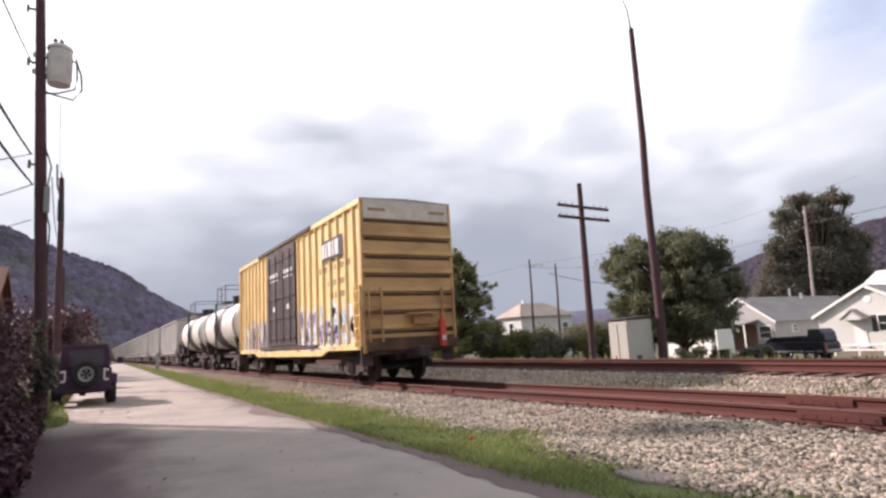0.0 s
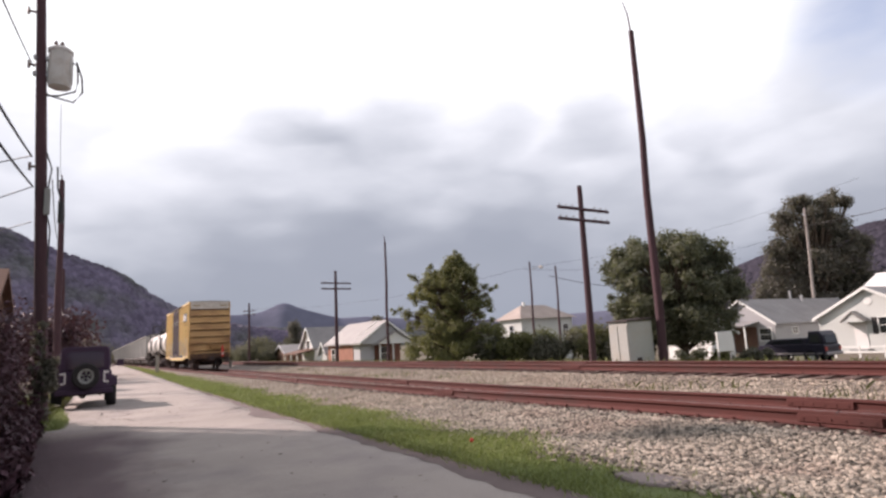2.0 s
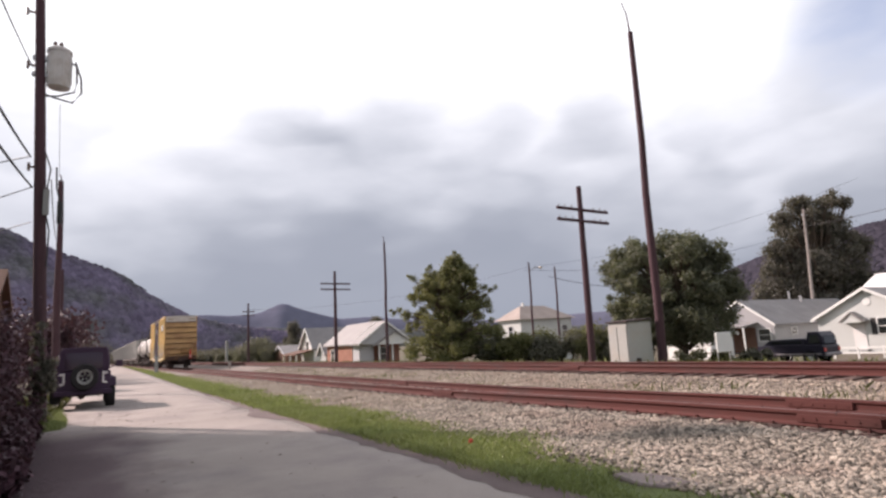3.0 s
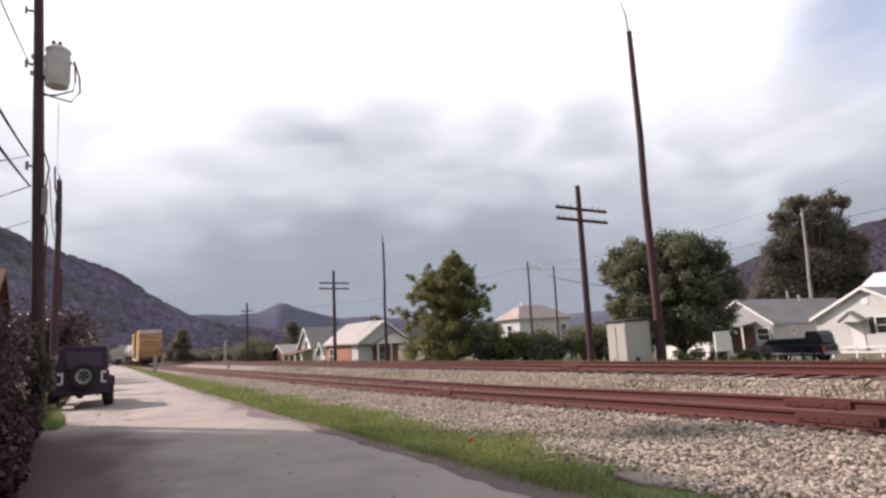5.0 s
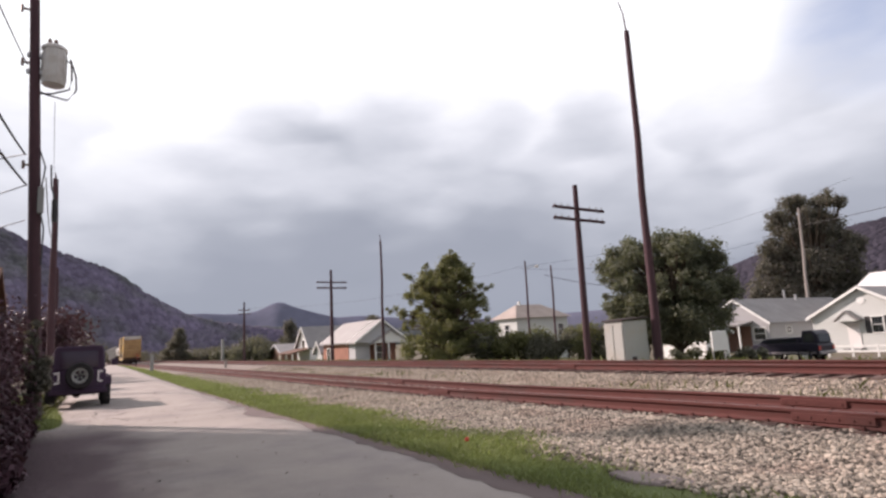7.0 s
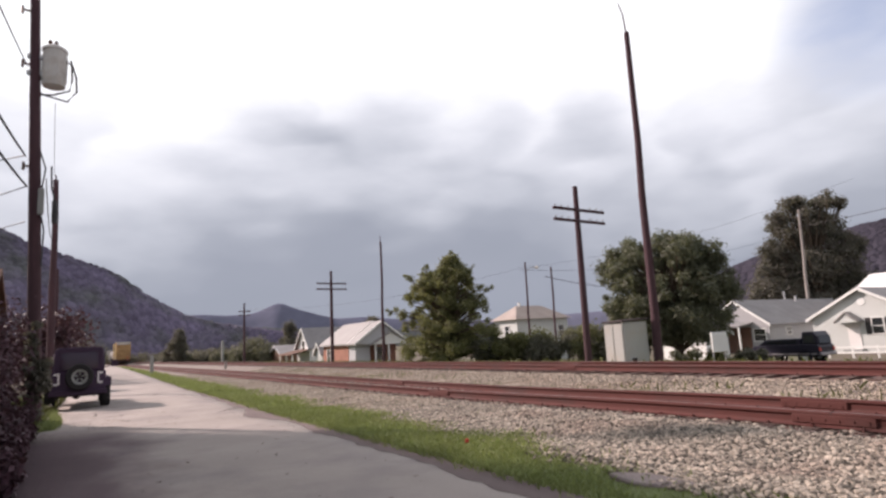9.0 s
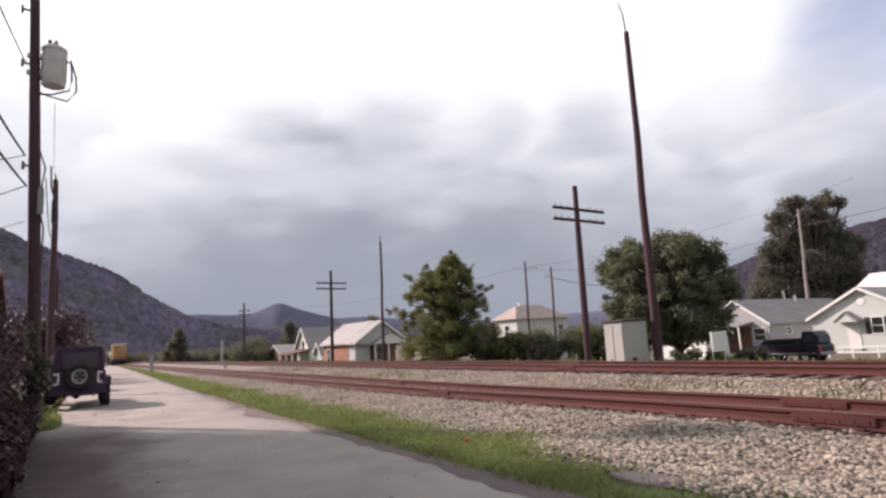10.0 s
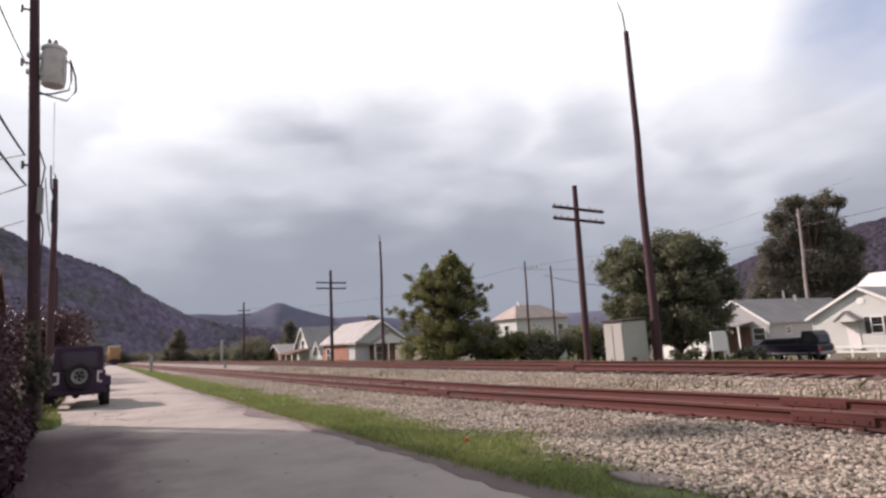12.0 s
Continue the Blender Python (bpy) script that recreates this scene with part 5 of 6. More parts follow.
wire("overhead_cable", (-1.2, 15.4, 4.4), (-9, 26, 4.3), 0.2, 0.010)
wire("overhead_cable", (-0.75, 15.4, 7.2), (-1.3, 28.6, 9.1), 0.2, 0.006)
wire("overhead_cable", (-0.85, 15.4, 5.4), (-1.3, 28.6, 6.4), 0.3, 0.012)
wire("overhead_cable", (71.1, 35.8, 12.2), (60, 8, 12.4), 0.5, 0.03)
wire("overhead_cable", (71.1, 35.8, 11.9), (38.4, 47.5, 8.2), 1.5, 0.014)
wire("overhead_cable", (40.6, 46.2, 7.4), (60, 42, 6.5), 1.0, 0.03)
wire("overhead_cable", (38.4, 47.5, 8.4), (18.5, 82.6, 7.2), 1.2, 0.01)
wire("overhead_cable", (38.4, 47.5, 8.4), (60, 25, 14), 1.2, 0.01)


# ================= houses =================
def window(parent, face, u, z, w, h, at, shutters=False):
    """A framed window on a wall. face: '-x' or '-y'; u: the place along the wall; at: the wall's plane."""
    def slab(g, u0, u1, z0, z1, d0, d1):
        if face == "-x":
            g.box(at - d1, at - d0, u0, u1, z0, z1)
        else:
            g.box(u0, u1, at - d1, at - d0, z0, z1)
        return g
    g = Geo()
    for a, b, c, d in ((u - w / 2 - 0.08, u - w / 2, z - 0.08, z + h + 0.08), (u + w / 2, u + w / 2 + 0.08, z - 0.08, z + h + 0.08),
                       (u - w / 2, u + w / 2, z + h, z + h + 0.08), (u - w / 2, u + w / 2, z - 0.08, z), (u - w / 2, u + w / 2, z + h / 2 - 0.025, z + h / 2 + 0.025)):
        slab(g, a, b, c, d, 0, 0.06)
    win = g.make("window", M["white"], parent)
    slab(Geo(), u - w / 2, u + w / 2, z, z + h, 0.004, 0.02).make("pane", M["glass"], win)
    if shutters:
        for s in (-1, 1):
            c = u + s * (w / 2 + 0.3)
            slab(Geo(), c - 0.2, c + 0.2, z - 0.05, z + h + 0.05, 0, 0.04).make("shutter", M["black"], win)


def gable_house(label, x0, x1, y0, y1, base, eave, ridge, along, wall, roof, over=0.35, siding=True, trim="white"):
    """A house with a pitched roof; along: the axis of the ridge."""
    h = thing("house", label, "house", pose(0, 0, 0))
    if along == "x":
        c = (y0 + y1) / 2
        out = [(y0, base - 0.3), (y1, base - 0.3), (y1, eave), (c, ridge - 0.12), (y0, eave)]
        Geo().prism(out, "x", x0, x1).make("wall", wall, h)
        lo, hi, e0, e1 = y0, y1, x0 - over, x1 + over
    else:
        c = (x0 + x1) / 2
        out = [(x0, base - 0.3), (x1, base - 0.3), (x1, eave), (c, ridge - 0.12), (x0, eave)]
        Geo().prism(out, "y", y0, y1).make("wall", wall, h)
        lo, hi, e0, e1 = x0, x1, y0 - over, y1 + over
    s = (ridge - eave) / (c - lo)
    d = over
    g = Geo()
    g.prism([(lo - d, eave - s * d), (c, ridge), (hi + d, eave - s * d), (hi + d, eave - s * d + 0.14), (c, ridge + 0.15), (lo - d, eave - s * d + 0.14)], along, e0, e1)
    r = g.make("roof", roof, h)
    for e in (e0, e1):
        g = Geo()
        g.prism([(lo - d, eave - s * d - 0.08), (c, ridge - 0.08), (hi + d, eave - s * d - 0.08), (hi + d, eave - s * d + 0.155), (c, ridge + 0.165), (lo - d, eave - s * d + 0.155)], along, e - 0.03, e + 0.03)
        g.make("bargeboard", M[trim], r)
    if siding:
        n = int((eave - base) / 0.2)
        for k in range(n):
            z = base + 0.1 + k * 0.2
            g = Geo()
            g.box(x0 - 0.02, x1 + 0.02, y0 - 0.02, y1 + 0.02, z, z + 0.02)
            g.make("siding_board", wall, h)
    return h


# white gabled house
ha = gable_house("white clapboard house with a grey gabled roof", 53, 65, 19.05, 26.85, -1.4, 1.45, 3.6, "x", M["siding"], M["roofgrey"])
window(ha, "-x", 22.0, 0.05, 0.75, 1.2, 53, True)
da = Geo().box(52.94, 53.0, 23.3, 24.2, -1.15, 0.85).make("door", M["door"], ha)
Geo().tube([(52.9, 23.42, -0.1), (52.94, 23.42, -0.1)], 0.03, 8).make("door_handle", M["steel"], da)
Geo().prism([(24.75, 1.0), (23.85, 1.75), (22.95, 1.0), (22.95, 1.09), (23.85, 1.87), (24.75, 1.09)], "x", 52.0, 53.0).make("awning", M["rooflight"], ha, "small gabled awning over the door")
Geo().prism([(24.6, 1.0), (23.85, 1.68), (23.1, 1.0)], "x", 52.1, 52.16).make("awning_gable", M["siding"], ha)
for k in range(3):
    Geo().box(52.2 - 0.28 * k, 53.0, 23.1, 24.4, -1.6, -1.15 - 0.17 * k).make("step", M["postgrey"], ha)
Geo().ring([(0, -0.02), (0.3, -0.02), (0.3, 0.03), (0, 0.03)], "x", (52.98, 22.95, 2.6), 16).make("attic_vent", M["white"], ha)
# bright roof behind it
gable_house("white house with a pale metal roof behind its neighbour", 61.5, 71.5, 17.0, 27.2, -1.5, 3.35, 5.4, "y", M["white"], M["whiteroof"])
# grey-roofed house
hb = gable_house("pale grey house with a wide grey shingled roof", 55, 73.5, 31.8, 38.2, -1.4, 1.35, 3.6, "x", M["greysiding"], M["roofgrey"])
window(hb, "-y", 58.3, 0.2, 0.9, 0.6, 31.8)
window(hb, "-x", 32.75, -0.3, 1.1, 1.1, 55)
# dark wall panel whose colour also stands for the shade inside the porch
Geo().box(54.94, 55.0, 33.6, 36.0, -1.4, 1.0).make("porch_wall", M["roofbrown"], hb, "dark brown porch wall panel with the porch shade in its colour")
Geo().box(54.9, 54.96, 34.3, 35.2, -1.3, 0.75).make("door", M["roofbrown"], hb, "dark front door")
g = Geo()
g.prism([(55.0, 1.5), (52.6, 1.2), (52.6, 1.08), (55.0, 1.38)], "y", 33.3, 36.6)
g.make("porch_roof", M["roofgrey"], hb)
for y in (33.4, 36.4):
    g = Geo()
    g.box(52.65, 52.77, y - 0.06, y + 0.06, -1.5, 1.1)
    g.make("porch_post", M["white"], hb)
for x, y, r, top in ((64.2, 35.0, 0.11, 4.6), (65.6, 34.6, 0.14, 4.1)):
    Geo().tube([(x, y, 3.2), (x, y, top)], r, 8).make("chimney_pipe", M["steel"], hb)
# white house with hipped tan roof
hc = thing("house", "white house with a hipped tan shingle roof", "house")
Geo().box(40.9, 48.4, 51.8, 55.9, -1.6, 3.4).make("wall", M["siding"], hc)
g = Geo()
o, z = 0.4, 3.3
g.add([(40.9 - o, 51.8 - o, z), (48.4 + o, 51.8 - o, z), (48.4 + o, 55.9 + o, z), (40.9 - o, 55.9 + o, z), (42.6, 53.85, 4.9), (46.2, 53.85, 4.9)],
      [(0, 1, 5, 4), (1, 2, 5), (2, 3, 4, 5), (3, 0, 4), (3, 2, 1, 0)])
rc = g.make("roof", M["rooftan"], hc)
g = Geo()
g.box(42.9, 43.15, 53.7, 53.95, 4.6, 5.25)
g.make("chimney", M["white"], rc)
window(hc, "-x", 53.6, 1.4, 0.8, 1.2, 40.9)
window(hc, "-y", 47.3, 1.2, 0.8, 1.3, 51.8)
# brick house with a gabled front porch
hd = gable_house("red brick house with a pale gabled porch roof", 22.9, 28.2, 56.6, 63.9, -0.9, 1.75, 3.7, "y", M["brick"], M["rooflight"], siding=False)
g = Geo()
g.prism([(22.95, 1.5), (28.15, 1.5), (28.15, 1.72), (25.55, 3.55), (22.95, 1.72)], "y", 54.3, 54.42)
g.make("porch_gable", M["shadow_grey"], hd, "pale boarded porch gable")
g = Geo()
g.prism([(22.5, 1.46), (25.55, 3.62), (28.6, 1.46), (28.6, 1.6), (25.55, 3.78), (22.5, 1.6)], "y", 54.0, 56.3)
g.make("porch_roof", M["rooflight"], hd)
g = Geo()
g.prism([(22.5, 1.42), (25.55, 3.58), (28.6, 1.42), (28.6, 1.62), (25.55, 3.80), (22.5, 1.62)], "y", 53.94, 54.0)
g.make("bargeboard", M["white"], hd)
g = Geo()
g.prism([(24.35, 1.4), (28.35, 1.4), (26.35, 2.55)], "y", 53.7, 53.8)
g.make("porch_gable", M["white"], hd, "small white gable over the porch")
g = Geo()
g.prism([(24.1, 1.3), (26.35, 2.6), (28.6, 1.3), (28.6, 1.38), (26.35, 2.7), (24.1, 1.38)], "y", 53.5, 54.3)
g.make("porch_roof", M["rooflight"], hd)
for x in (24.65, 26.1, 28.05):
    g = Geo()
    g.box(x - 0.07, x + 0.07, 53.8, 53.94, -0.9, 1.42)
    g.make("porch_post", M["white"], hd)
g = Geo()
g.box(22.95, 24.5, 54.9, 56.58, -1.2, 1.6)
g.make("side_room", M["shadow_grey"], hd, "pale grey front room")
g = Geo()
g.box(24.6, 28.1, 53.7, 56.5, -1.2, -0.75)
g.make("porch_floor", M["shadow_grey"], hd)
window(hd, "-x", 62.2, -0.2, 0.9, 1.3, 22.9)
window(hd, "-y", 26.4, -0.2, 0.9, 1.3, 56.6)
# small white gabled house
he = gable_house("small white house with grey roof and bright gable", 23.9, 32, 71.5, 76.5, -1.2, 1.6, 3.9, "x", M["white"], M["roofgrey"])
window(he, "-x", 74, 0.9, 0.9, 1.4, 23.9)
g = Geo()
g.prism([(23.9, 1.35), (21.5, 0.85), (21.5, 0.7), (23.9, 1.2)], "y", 71.3, 77)
g.make("porch_roof", M["roofbrown"], he)
for y in (71.5, 74, 76.8):
    g = Geo()
    g.box(21.6, 21.74, y - 0.07, y + 0.07, -1.2, 0.8)
    g.make("porch_post", M["white"], he)
gable_house("little white outhouse with a grey gable roof", 24.0, 26.2, 67.4, 69.6, -1.2, 0.8, 1.9, "x", M["siding"], M["roofgrey"])
gable_house("low dark house with a brown roof", 24.0, 29, 84, 90, -1.0, 0.8, 2.0, "x", M["roofbrown"], M["roofgrey"], trim="shadow_grey")
# brown-roofed house beside the lane, mostly hidden by hedges
gable_house("dark brown house with a shingled gable roof", -11, -4.0, 33, 39.5, 0, 4.1, 6.0, "x", M["roofbrown"], M["roofbrown"], siding=False, trim="roofbrown")
# two plain unseen houses, added to throw the shade on the lane
gable_house("unseen plain house added to shade the lane", -13, -3.5, 15.72, 18.8, 0, 7.6, 9.8, "y", M["siding"], M["roofbrown"], siding=False)
gable_house("unseen taller house added to shade the lane and verge", -13, -3.5, -2.5, 15.7, 0, 8.5, 10.6, "y", M["siding"], M["roofbrown"], siding=False)
# white shed and wall under the round tree
gable_house("low white garage behind the round tree", 43, 46, 30.2, 34.4, -1.3, 0.7, 1.15, "y", M["white"], M["roofgrey"], siding=False)


# ================= trackside cabinet, sign, fence =================
cab = thing("relay_cabinet", "cream metal trackside relay cabinet with a dark lid", "equipment cabinet", pose(16.52, 14.86, 0.1))
Geo().box(0, 1.28, 0, 0.9, 0, 1.53).make("body", M["shed"], cab, bevel=0.02)
Geo().prism([(-0.06, 1.53), (1.32, 1.60), (1.32, 1.66), (-0.06, 1.59)], "y", -0.06, 0.96).make("lid", M["under"], cab, bevel=0.01)
for y in (0.24, 0.69):
    Geo().box(-0.02, 0.0, y - 0.2, y + 0.2, 0.1, 1.4).make("door_panel", M["shed"], cab, bevel=0.004)
Geo().box(0.34, 0.56, -0.03, 0.0, 0.02, 0.24).make("vent", M["under"], cab)
sgn = thing("sign_board", "white blank sign board on two thin posts", "sign", pose(27.8, 18.75, -0.75))
Geo().box(-0.62, 0.62, -0.05, 0.05, 0.75, 1.75).make("panel", M["white"], sgn, bevel=0.02)
for x in (-0.5, 0.5):
    Geo().tube([(x, 0.08, -0.2), (x, 0.08, 1.7)], 0.04, 8).make("post", M["steel"], sgn)
fence = thing("fence", "low white rail fence before the house", "fence", pose(44.0, 0, -1.3))
for k in range(10):
    Geo().box(-0.05, 0.05, 11.0 + k * 1.5 - 0.05, 11.0 + k * 1.5 + 0.05, -0.1, 0.8).make("post", M["white"], fence)
for z in (0.35, 0.7):
    Geo().box(-0.09, -0.05, 10.9, 24.6, z - 0.06, z + 0.06).make("rail", M["white"], fence)
mk = thing("marker_post", "small grey metal marker post beside the lane", "post", pose(4.95, 56.0, 0))
Geo().box(-0.14, 0.14, -0.05, 0.05, 0, 1.5).make("post", M["postgrey"], mk, bevel=0.03)
mk = thing("marker_post", "short pale post between the tracks", "post", pose(11.0, 56.5, 0))
Geo().tube([(0, 0, -0.1), (0, 0, 0.7)], 0.12, 8).make("post", M["polegrey"], mk)
mk = thing("signal_mast", "pale narrow trackside mast", "post", pose(17.5, 92, -0.1))
Geo().box(-0.18, 0.18, -0.18, 0.18, 0, 3.4).make("mast", M["postgrey"], mk, bevel=0.03)
slab = thing("asphalt_slab", "broken pale slab of old asphalt at the edge of the gravel", "asphalt slab", pose(4.2, 3.62, 0.0, 3, 2, -68))
rs = random.Random(12)
outline = [(0.42 * math.cos(k * 0.628) * rs.uniform(0.75, 1.1), 0.15 * math.sin(k * 0.628) * rs.uniform(0.7, 1.2)) for k in range(10)]
Geo().prism(outline, "z", -0.04, 0.045).make("slab", M["slab"], slab, bevel=0.015)
bit = thing("litter", "small orange scrap of litter in the grass", "litter", pose(4.0, 6.2, 0.08))
Geo().box(-0.025, 0.025, -0.015, 0.015, 0, 0.05).make("scrap", M["orange"], bit, bevel=0.01)


# ================= vehicles =================
def wheel(parent, x, y, r, w, rim="chrome", sub=True):
    s = 1 if x > 0 else -1
    g = Geo()
    g.ring([(r * 0.6, -w / 2), (r * 0.93, -w / 2), (r, -w / 2 + 0.04), (r, w / 2 - 0.04), (r * 0.93, w / 2), (r * 0.6, w / 2)], "x", (x, y, r), 24)
    t = g.make("tyre", M["rubber"], parent, smooth=True)
    g = Geo()
    g.ring([(0.0, s * w * 0.1), (r * 0.2, s * w * 0.3), (r * 0.5, s * w * 0.1), (r * 0.6, s * w * 0.45), (r * 0.6, -s * w * 0.4), (0, -s * w * 0.4)], "x", (x, y, r), 20)
    g.make("rim", M[rim], t, smooth=True)


def build_jeep():
    j = thing("jeep", "dark purple off-road car with spare wheel parked on the lane", "car", pose(-0.1, 19.75, 0.02))
    j.scale = (0.9, 1, 0.96)
    # body tub: rear at y = 0, nose away
    g = Geo()
    g.prism([(-0.72, 0.52), (0.72, 0.52), (0.74, 0.60), (0.74, 1.04), (0.72, 1.08), (-0.72, 1.08), (-0.74, 1.04), (-0.74, 0.60)], "y", 0.0, 2.35)
    g.make("body", M["jeep"], j, bevel=0.02)
    g = Geo()
    g.prism([(2.35, 0.55), (3.75, 0.55), (3.75, 1.02), (2.35, 1.08)], "x", -0.55, 0.55)
    g.make("bonnet", M["jeep"], j, bevel=0.03)
    for s in (-1, 1):
        for y in (0.55, 3.0):
            g = Geo()
            g.prism([(y - 0.5, 0.62), (y - 0.36, 0.86), (y + 0.36, 0.86), (y + 0.52, 0.58), (y + 0.44, 0.58), (y + 0.3, 0.8), (y - 0.3, 0.8), (y - 0.42, 0.60)], "x", s * 0.72, s * 0.90)
            g.make("wheel_arch", M["softtop"], j)
            wheel(j, s * 0.75, y, 0.39, 0.27)
    g = Geo()
    g.prism([(-0.70, 1.08), (0.70, 1.08), (0.66, 1.68), (0.60, 1.78), (-0.60, 1.78), (-0.66, 1.68)], "y", 0.0, 1.75)
    top = g.make("top", M["softtop"], j, "black soft top", bevel=0.03)
    g = Geo()
    g.prism([(-0.52, 1.16), (0.52, 1.16), (0.49, 1.62), (-0.49, 1.62)], "y", -0.018, -0.004)
    g.make("rear_window", M["tinted"], top, bevel=0.0)
    for s in (-1, 1):
        g = Geo()
        g.prism([(0.15, 1.16), (0.85, 1.16), (0.85, 1.62), (0.2, 1.62)], "x", s * 0.70, s * 0.715)
        g.make("side_window", M["glass"], top)
        g = Geo()
        g.tube([(s * 0.72, 2.0, 1.12), (s * 1.0, 2.0, 1.22)], 0.02, 6)
        g.box(s * 1.06 - 0.1, s * 1.06 + 0.1, 1.97, 2.03, 1.15, 1.36)
        g.make("mirror", M["softtop"], j, bevel=0.015)
        lamp = Geo().box(s * 0.53 - 0.028, s * 0.53 + 0.028, -0.03, 0.0, 0.72, 1.05).make("rear_lamp", M["lampwhite"], j, "pale rear lamp", bevel=0.01)
        Geo().box(s * 0.60 - 0.06, s * 0.60 + 0.06, -0.026, 0.0, 0.98, 1.04).make("lamp_bracket", M["lampwhite"], lamp)
        Geo().box(s * 0.60 - 0.05, s * 0.60 + 0.05, -0.026, 0.0, 0.70, 0.76).make("lamp_bracket", M["lampwhite"], lamp)
    g = Geo()
    g.prism([(1.72, 1.08), (1.80, 1.08), (1.62, 1.76), (1.54, 1.76)], "x", -0.66, 0.66)
    g.make("windscreen_frame", M["jeep"], j, bevel=0.01)
    g = Geo()
    g.box(-0.78, 0.78, -0.14, -0.02, 0.40, 0.54)
    g.make("rear_bumper", M["softtop"], j, bevel=0.02)
    g = Geo()
    g.box(-0.6, 0.6, 3.78, 3.9, 0.42, 0.56)
    g.make("front_bumper", M["softtop"], j, bevel=0.02)
    g = Geo()
    g.ring([(0.22, -0.29), (0.35, -0.29), (0.38, -0.25), (0.38, -0.10), (0.35, -0.06), (0.22, -0.06)], "y", (0.03, 0, 0.92), 26)
    sp = g.make("spare_wheel", M["rubber"], j, "spare wheel with a pale spoked rim", smooth=True)
    g = Geo()
    g.ring([(0.15, -0.25), (0.20, -0.28), (0.225, -0.28), (0.235, -0.24), (0.235, -0.08), (0.15, -0.08)], "y", (0.03, 0, 0.92), 26)
    for k in range(5):
        t = 2 * math.pi * k / 5 + 0.3
        g.tube([(0.03 + 0.05 * math.cos(t), -0.2, 0.92 + 0.05 * math.sin(t)), (0.03 + 0.17 * math.cos(t), -0.24, 0.92 + 0.17 * math.sin(t))], 0.025, 6)
    g.make("rim", M["postgrey"], sp, smooth=True)
    g = Geo()
    g.box(-0.42, 0.42, 0.05, 3.7, 0.38, 0.52)
    g.tube([(-0.6, 0.55, 0.39), (0.6, 0.55, 0.39)], 0.05, 8)
    g.tube([(-0.05, 0.5, 0.37), (-0.05, 0.62, 0.37)], 0.12, 10)
    g.make("chassis", M["under"], j)
    for x in (-0.35, 0.42):
        g = Geo()
        g.tube([(x, -0.1, 0.42), (x, -0.1, 0.34)], 0.03, 8)
        g.make("tow_hook", M["under"], j)
    return j


def build_pickup():
    p = thing("pickup_truck", "dark navy pickup truck with pale stripe parked by the houses", "pickup truck", pose(38.0, 20.72, -1.2, 0, 0, 180))
    p.scale = (1, 0.8, 1)
    # y runs along the truck, cab end at +y
    g = Geo()
    g.prism([(-2.5, 0.42), (2.55, 0.42), (2.6, 0.95), (2.45, 1.1), (1.1, 1.12), (-2.4, 1.08), (-2.6, 0.9)], "x", -0.92, 0.92)
    g.make("body", M["truck"], p, bevel=0.04)
    g = Geo()
    g.prism([(1.25, 1.1), (2.52, 1.1), (2.44, 1.62), (2.2, 1.86), (1.45, 1.86)], "x", -0.80, 0.80)
    cabp = g.make("cab", M["truck"], p, bevel=0.04)
    g = Geo()
    g.prism([(-2.1, 1.08), (1.24, 1.1), (1.24, 1.48), (-1.5, 1.44)], "x", -0.82, 0.82)
    cover = g.make("bed_cover", M["truck"], p, bevel=0.04)
    for s in (-1, 1):
        g = Geo()
        g.prism([(-1.4, 1.18), (0.95, 1.18), (0.95, 1.4), (-1.2, 1.38)], "x", s * 0.82, s * 0.832)
        g.make("side_window", M["glass"], cover)
        g = Geo()
        g.prism([(1.5, 1.18), (2.3, 1.18), (2.16, 1.68), (1.58, 1.68)], "x", s * 0.80, s * 0.815)
        g.make("side_window", M["glass"], cabp)
    g = Geo()
    g.prism([(2.50, 1.16), (2.56, 1.16), (2.47, 1.6), (2.41, 1.6)], "x", -0.66, 0.66)
    g.make("rear_window", M["glass"], cabp)
    for s in (-1, 1):
        Geo().box(s * 0.92 - 0.015, s * 0.92 + 0.015, -2.3, 2.4, 0.50, 0.60).make("side_stripe", M["chrome"], p, "pale stripe along the lower body")
        for y in (-1.5, 1.5):
            Geo().ring([(0.40, s * 0.80), (0.52, s * 0.80), (0.50, s * 0.95), (0.41, s * 0.95)], "x", (0, y, 0.40), 20).make("wheel_arch", M["truck"], p)
    for s in (-1, 1):
        for y in (-1.6, 1.55):
            wheel(p, s * 0.80, y, 0.38, 0.24, "white")
    g = Geo()
    g.box(-0.9, 0.9, 2.55, 2.72, 0.45, 0.62)
    g.make("bumper", M["chrome"], p, bevel=0.02)
    for s in (-1, 1):
        g = Geo()
        g.box(s * 0.8 - 0.1, s * 0.8 + 0.1, 2.56, 2.62, 0.7, 0.92)
        g.make("rear_lamp", M["lampred"], p)
    return p


build_jeep()
build_pickup()
hyd = thing("white_drum", "small white upright drum beside the truck", "drum", pose(33.3, 21.0, -1.0))
Geo().tube([(0, 0, 0), (0, 0, 0.62)], 0.2, 14).make("drum", M["white"], hyd, smooth=True)

# ================= trees and bushes =================
rngt = np.random.default_rng(5)
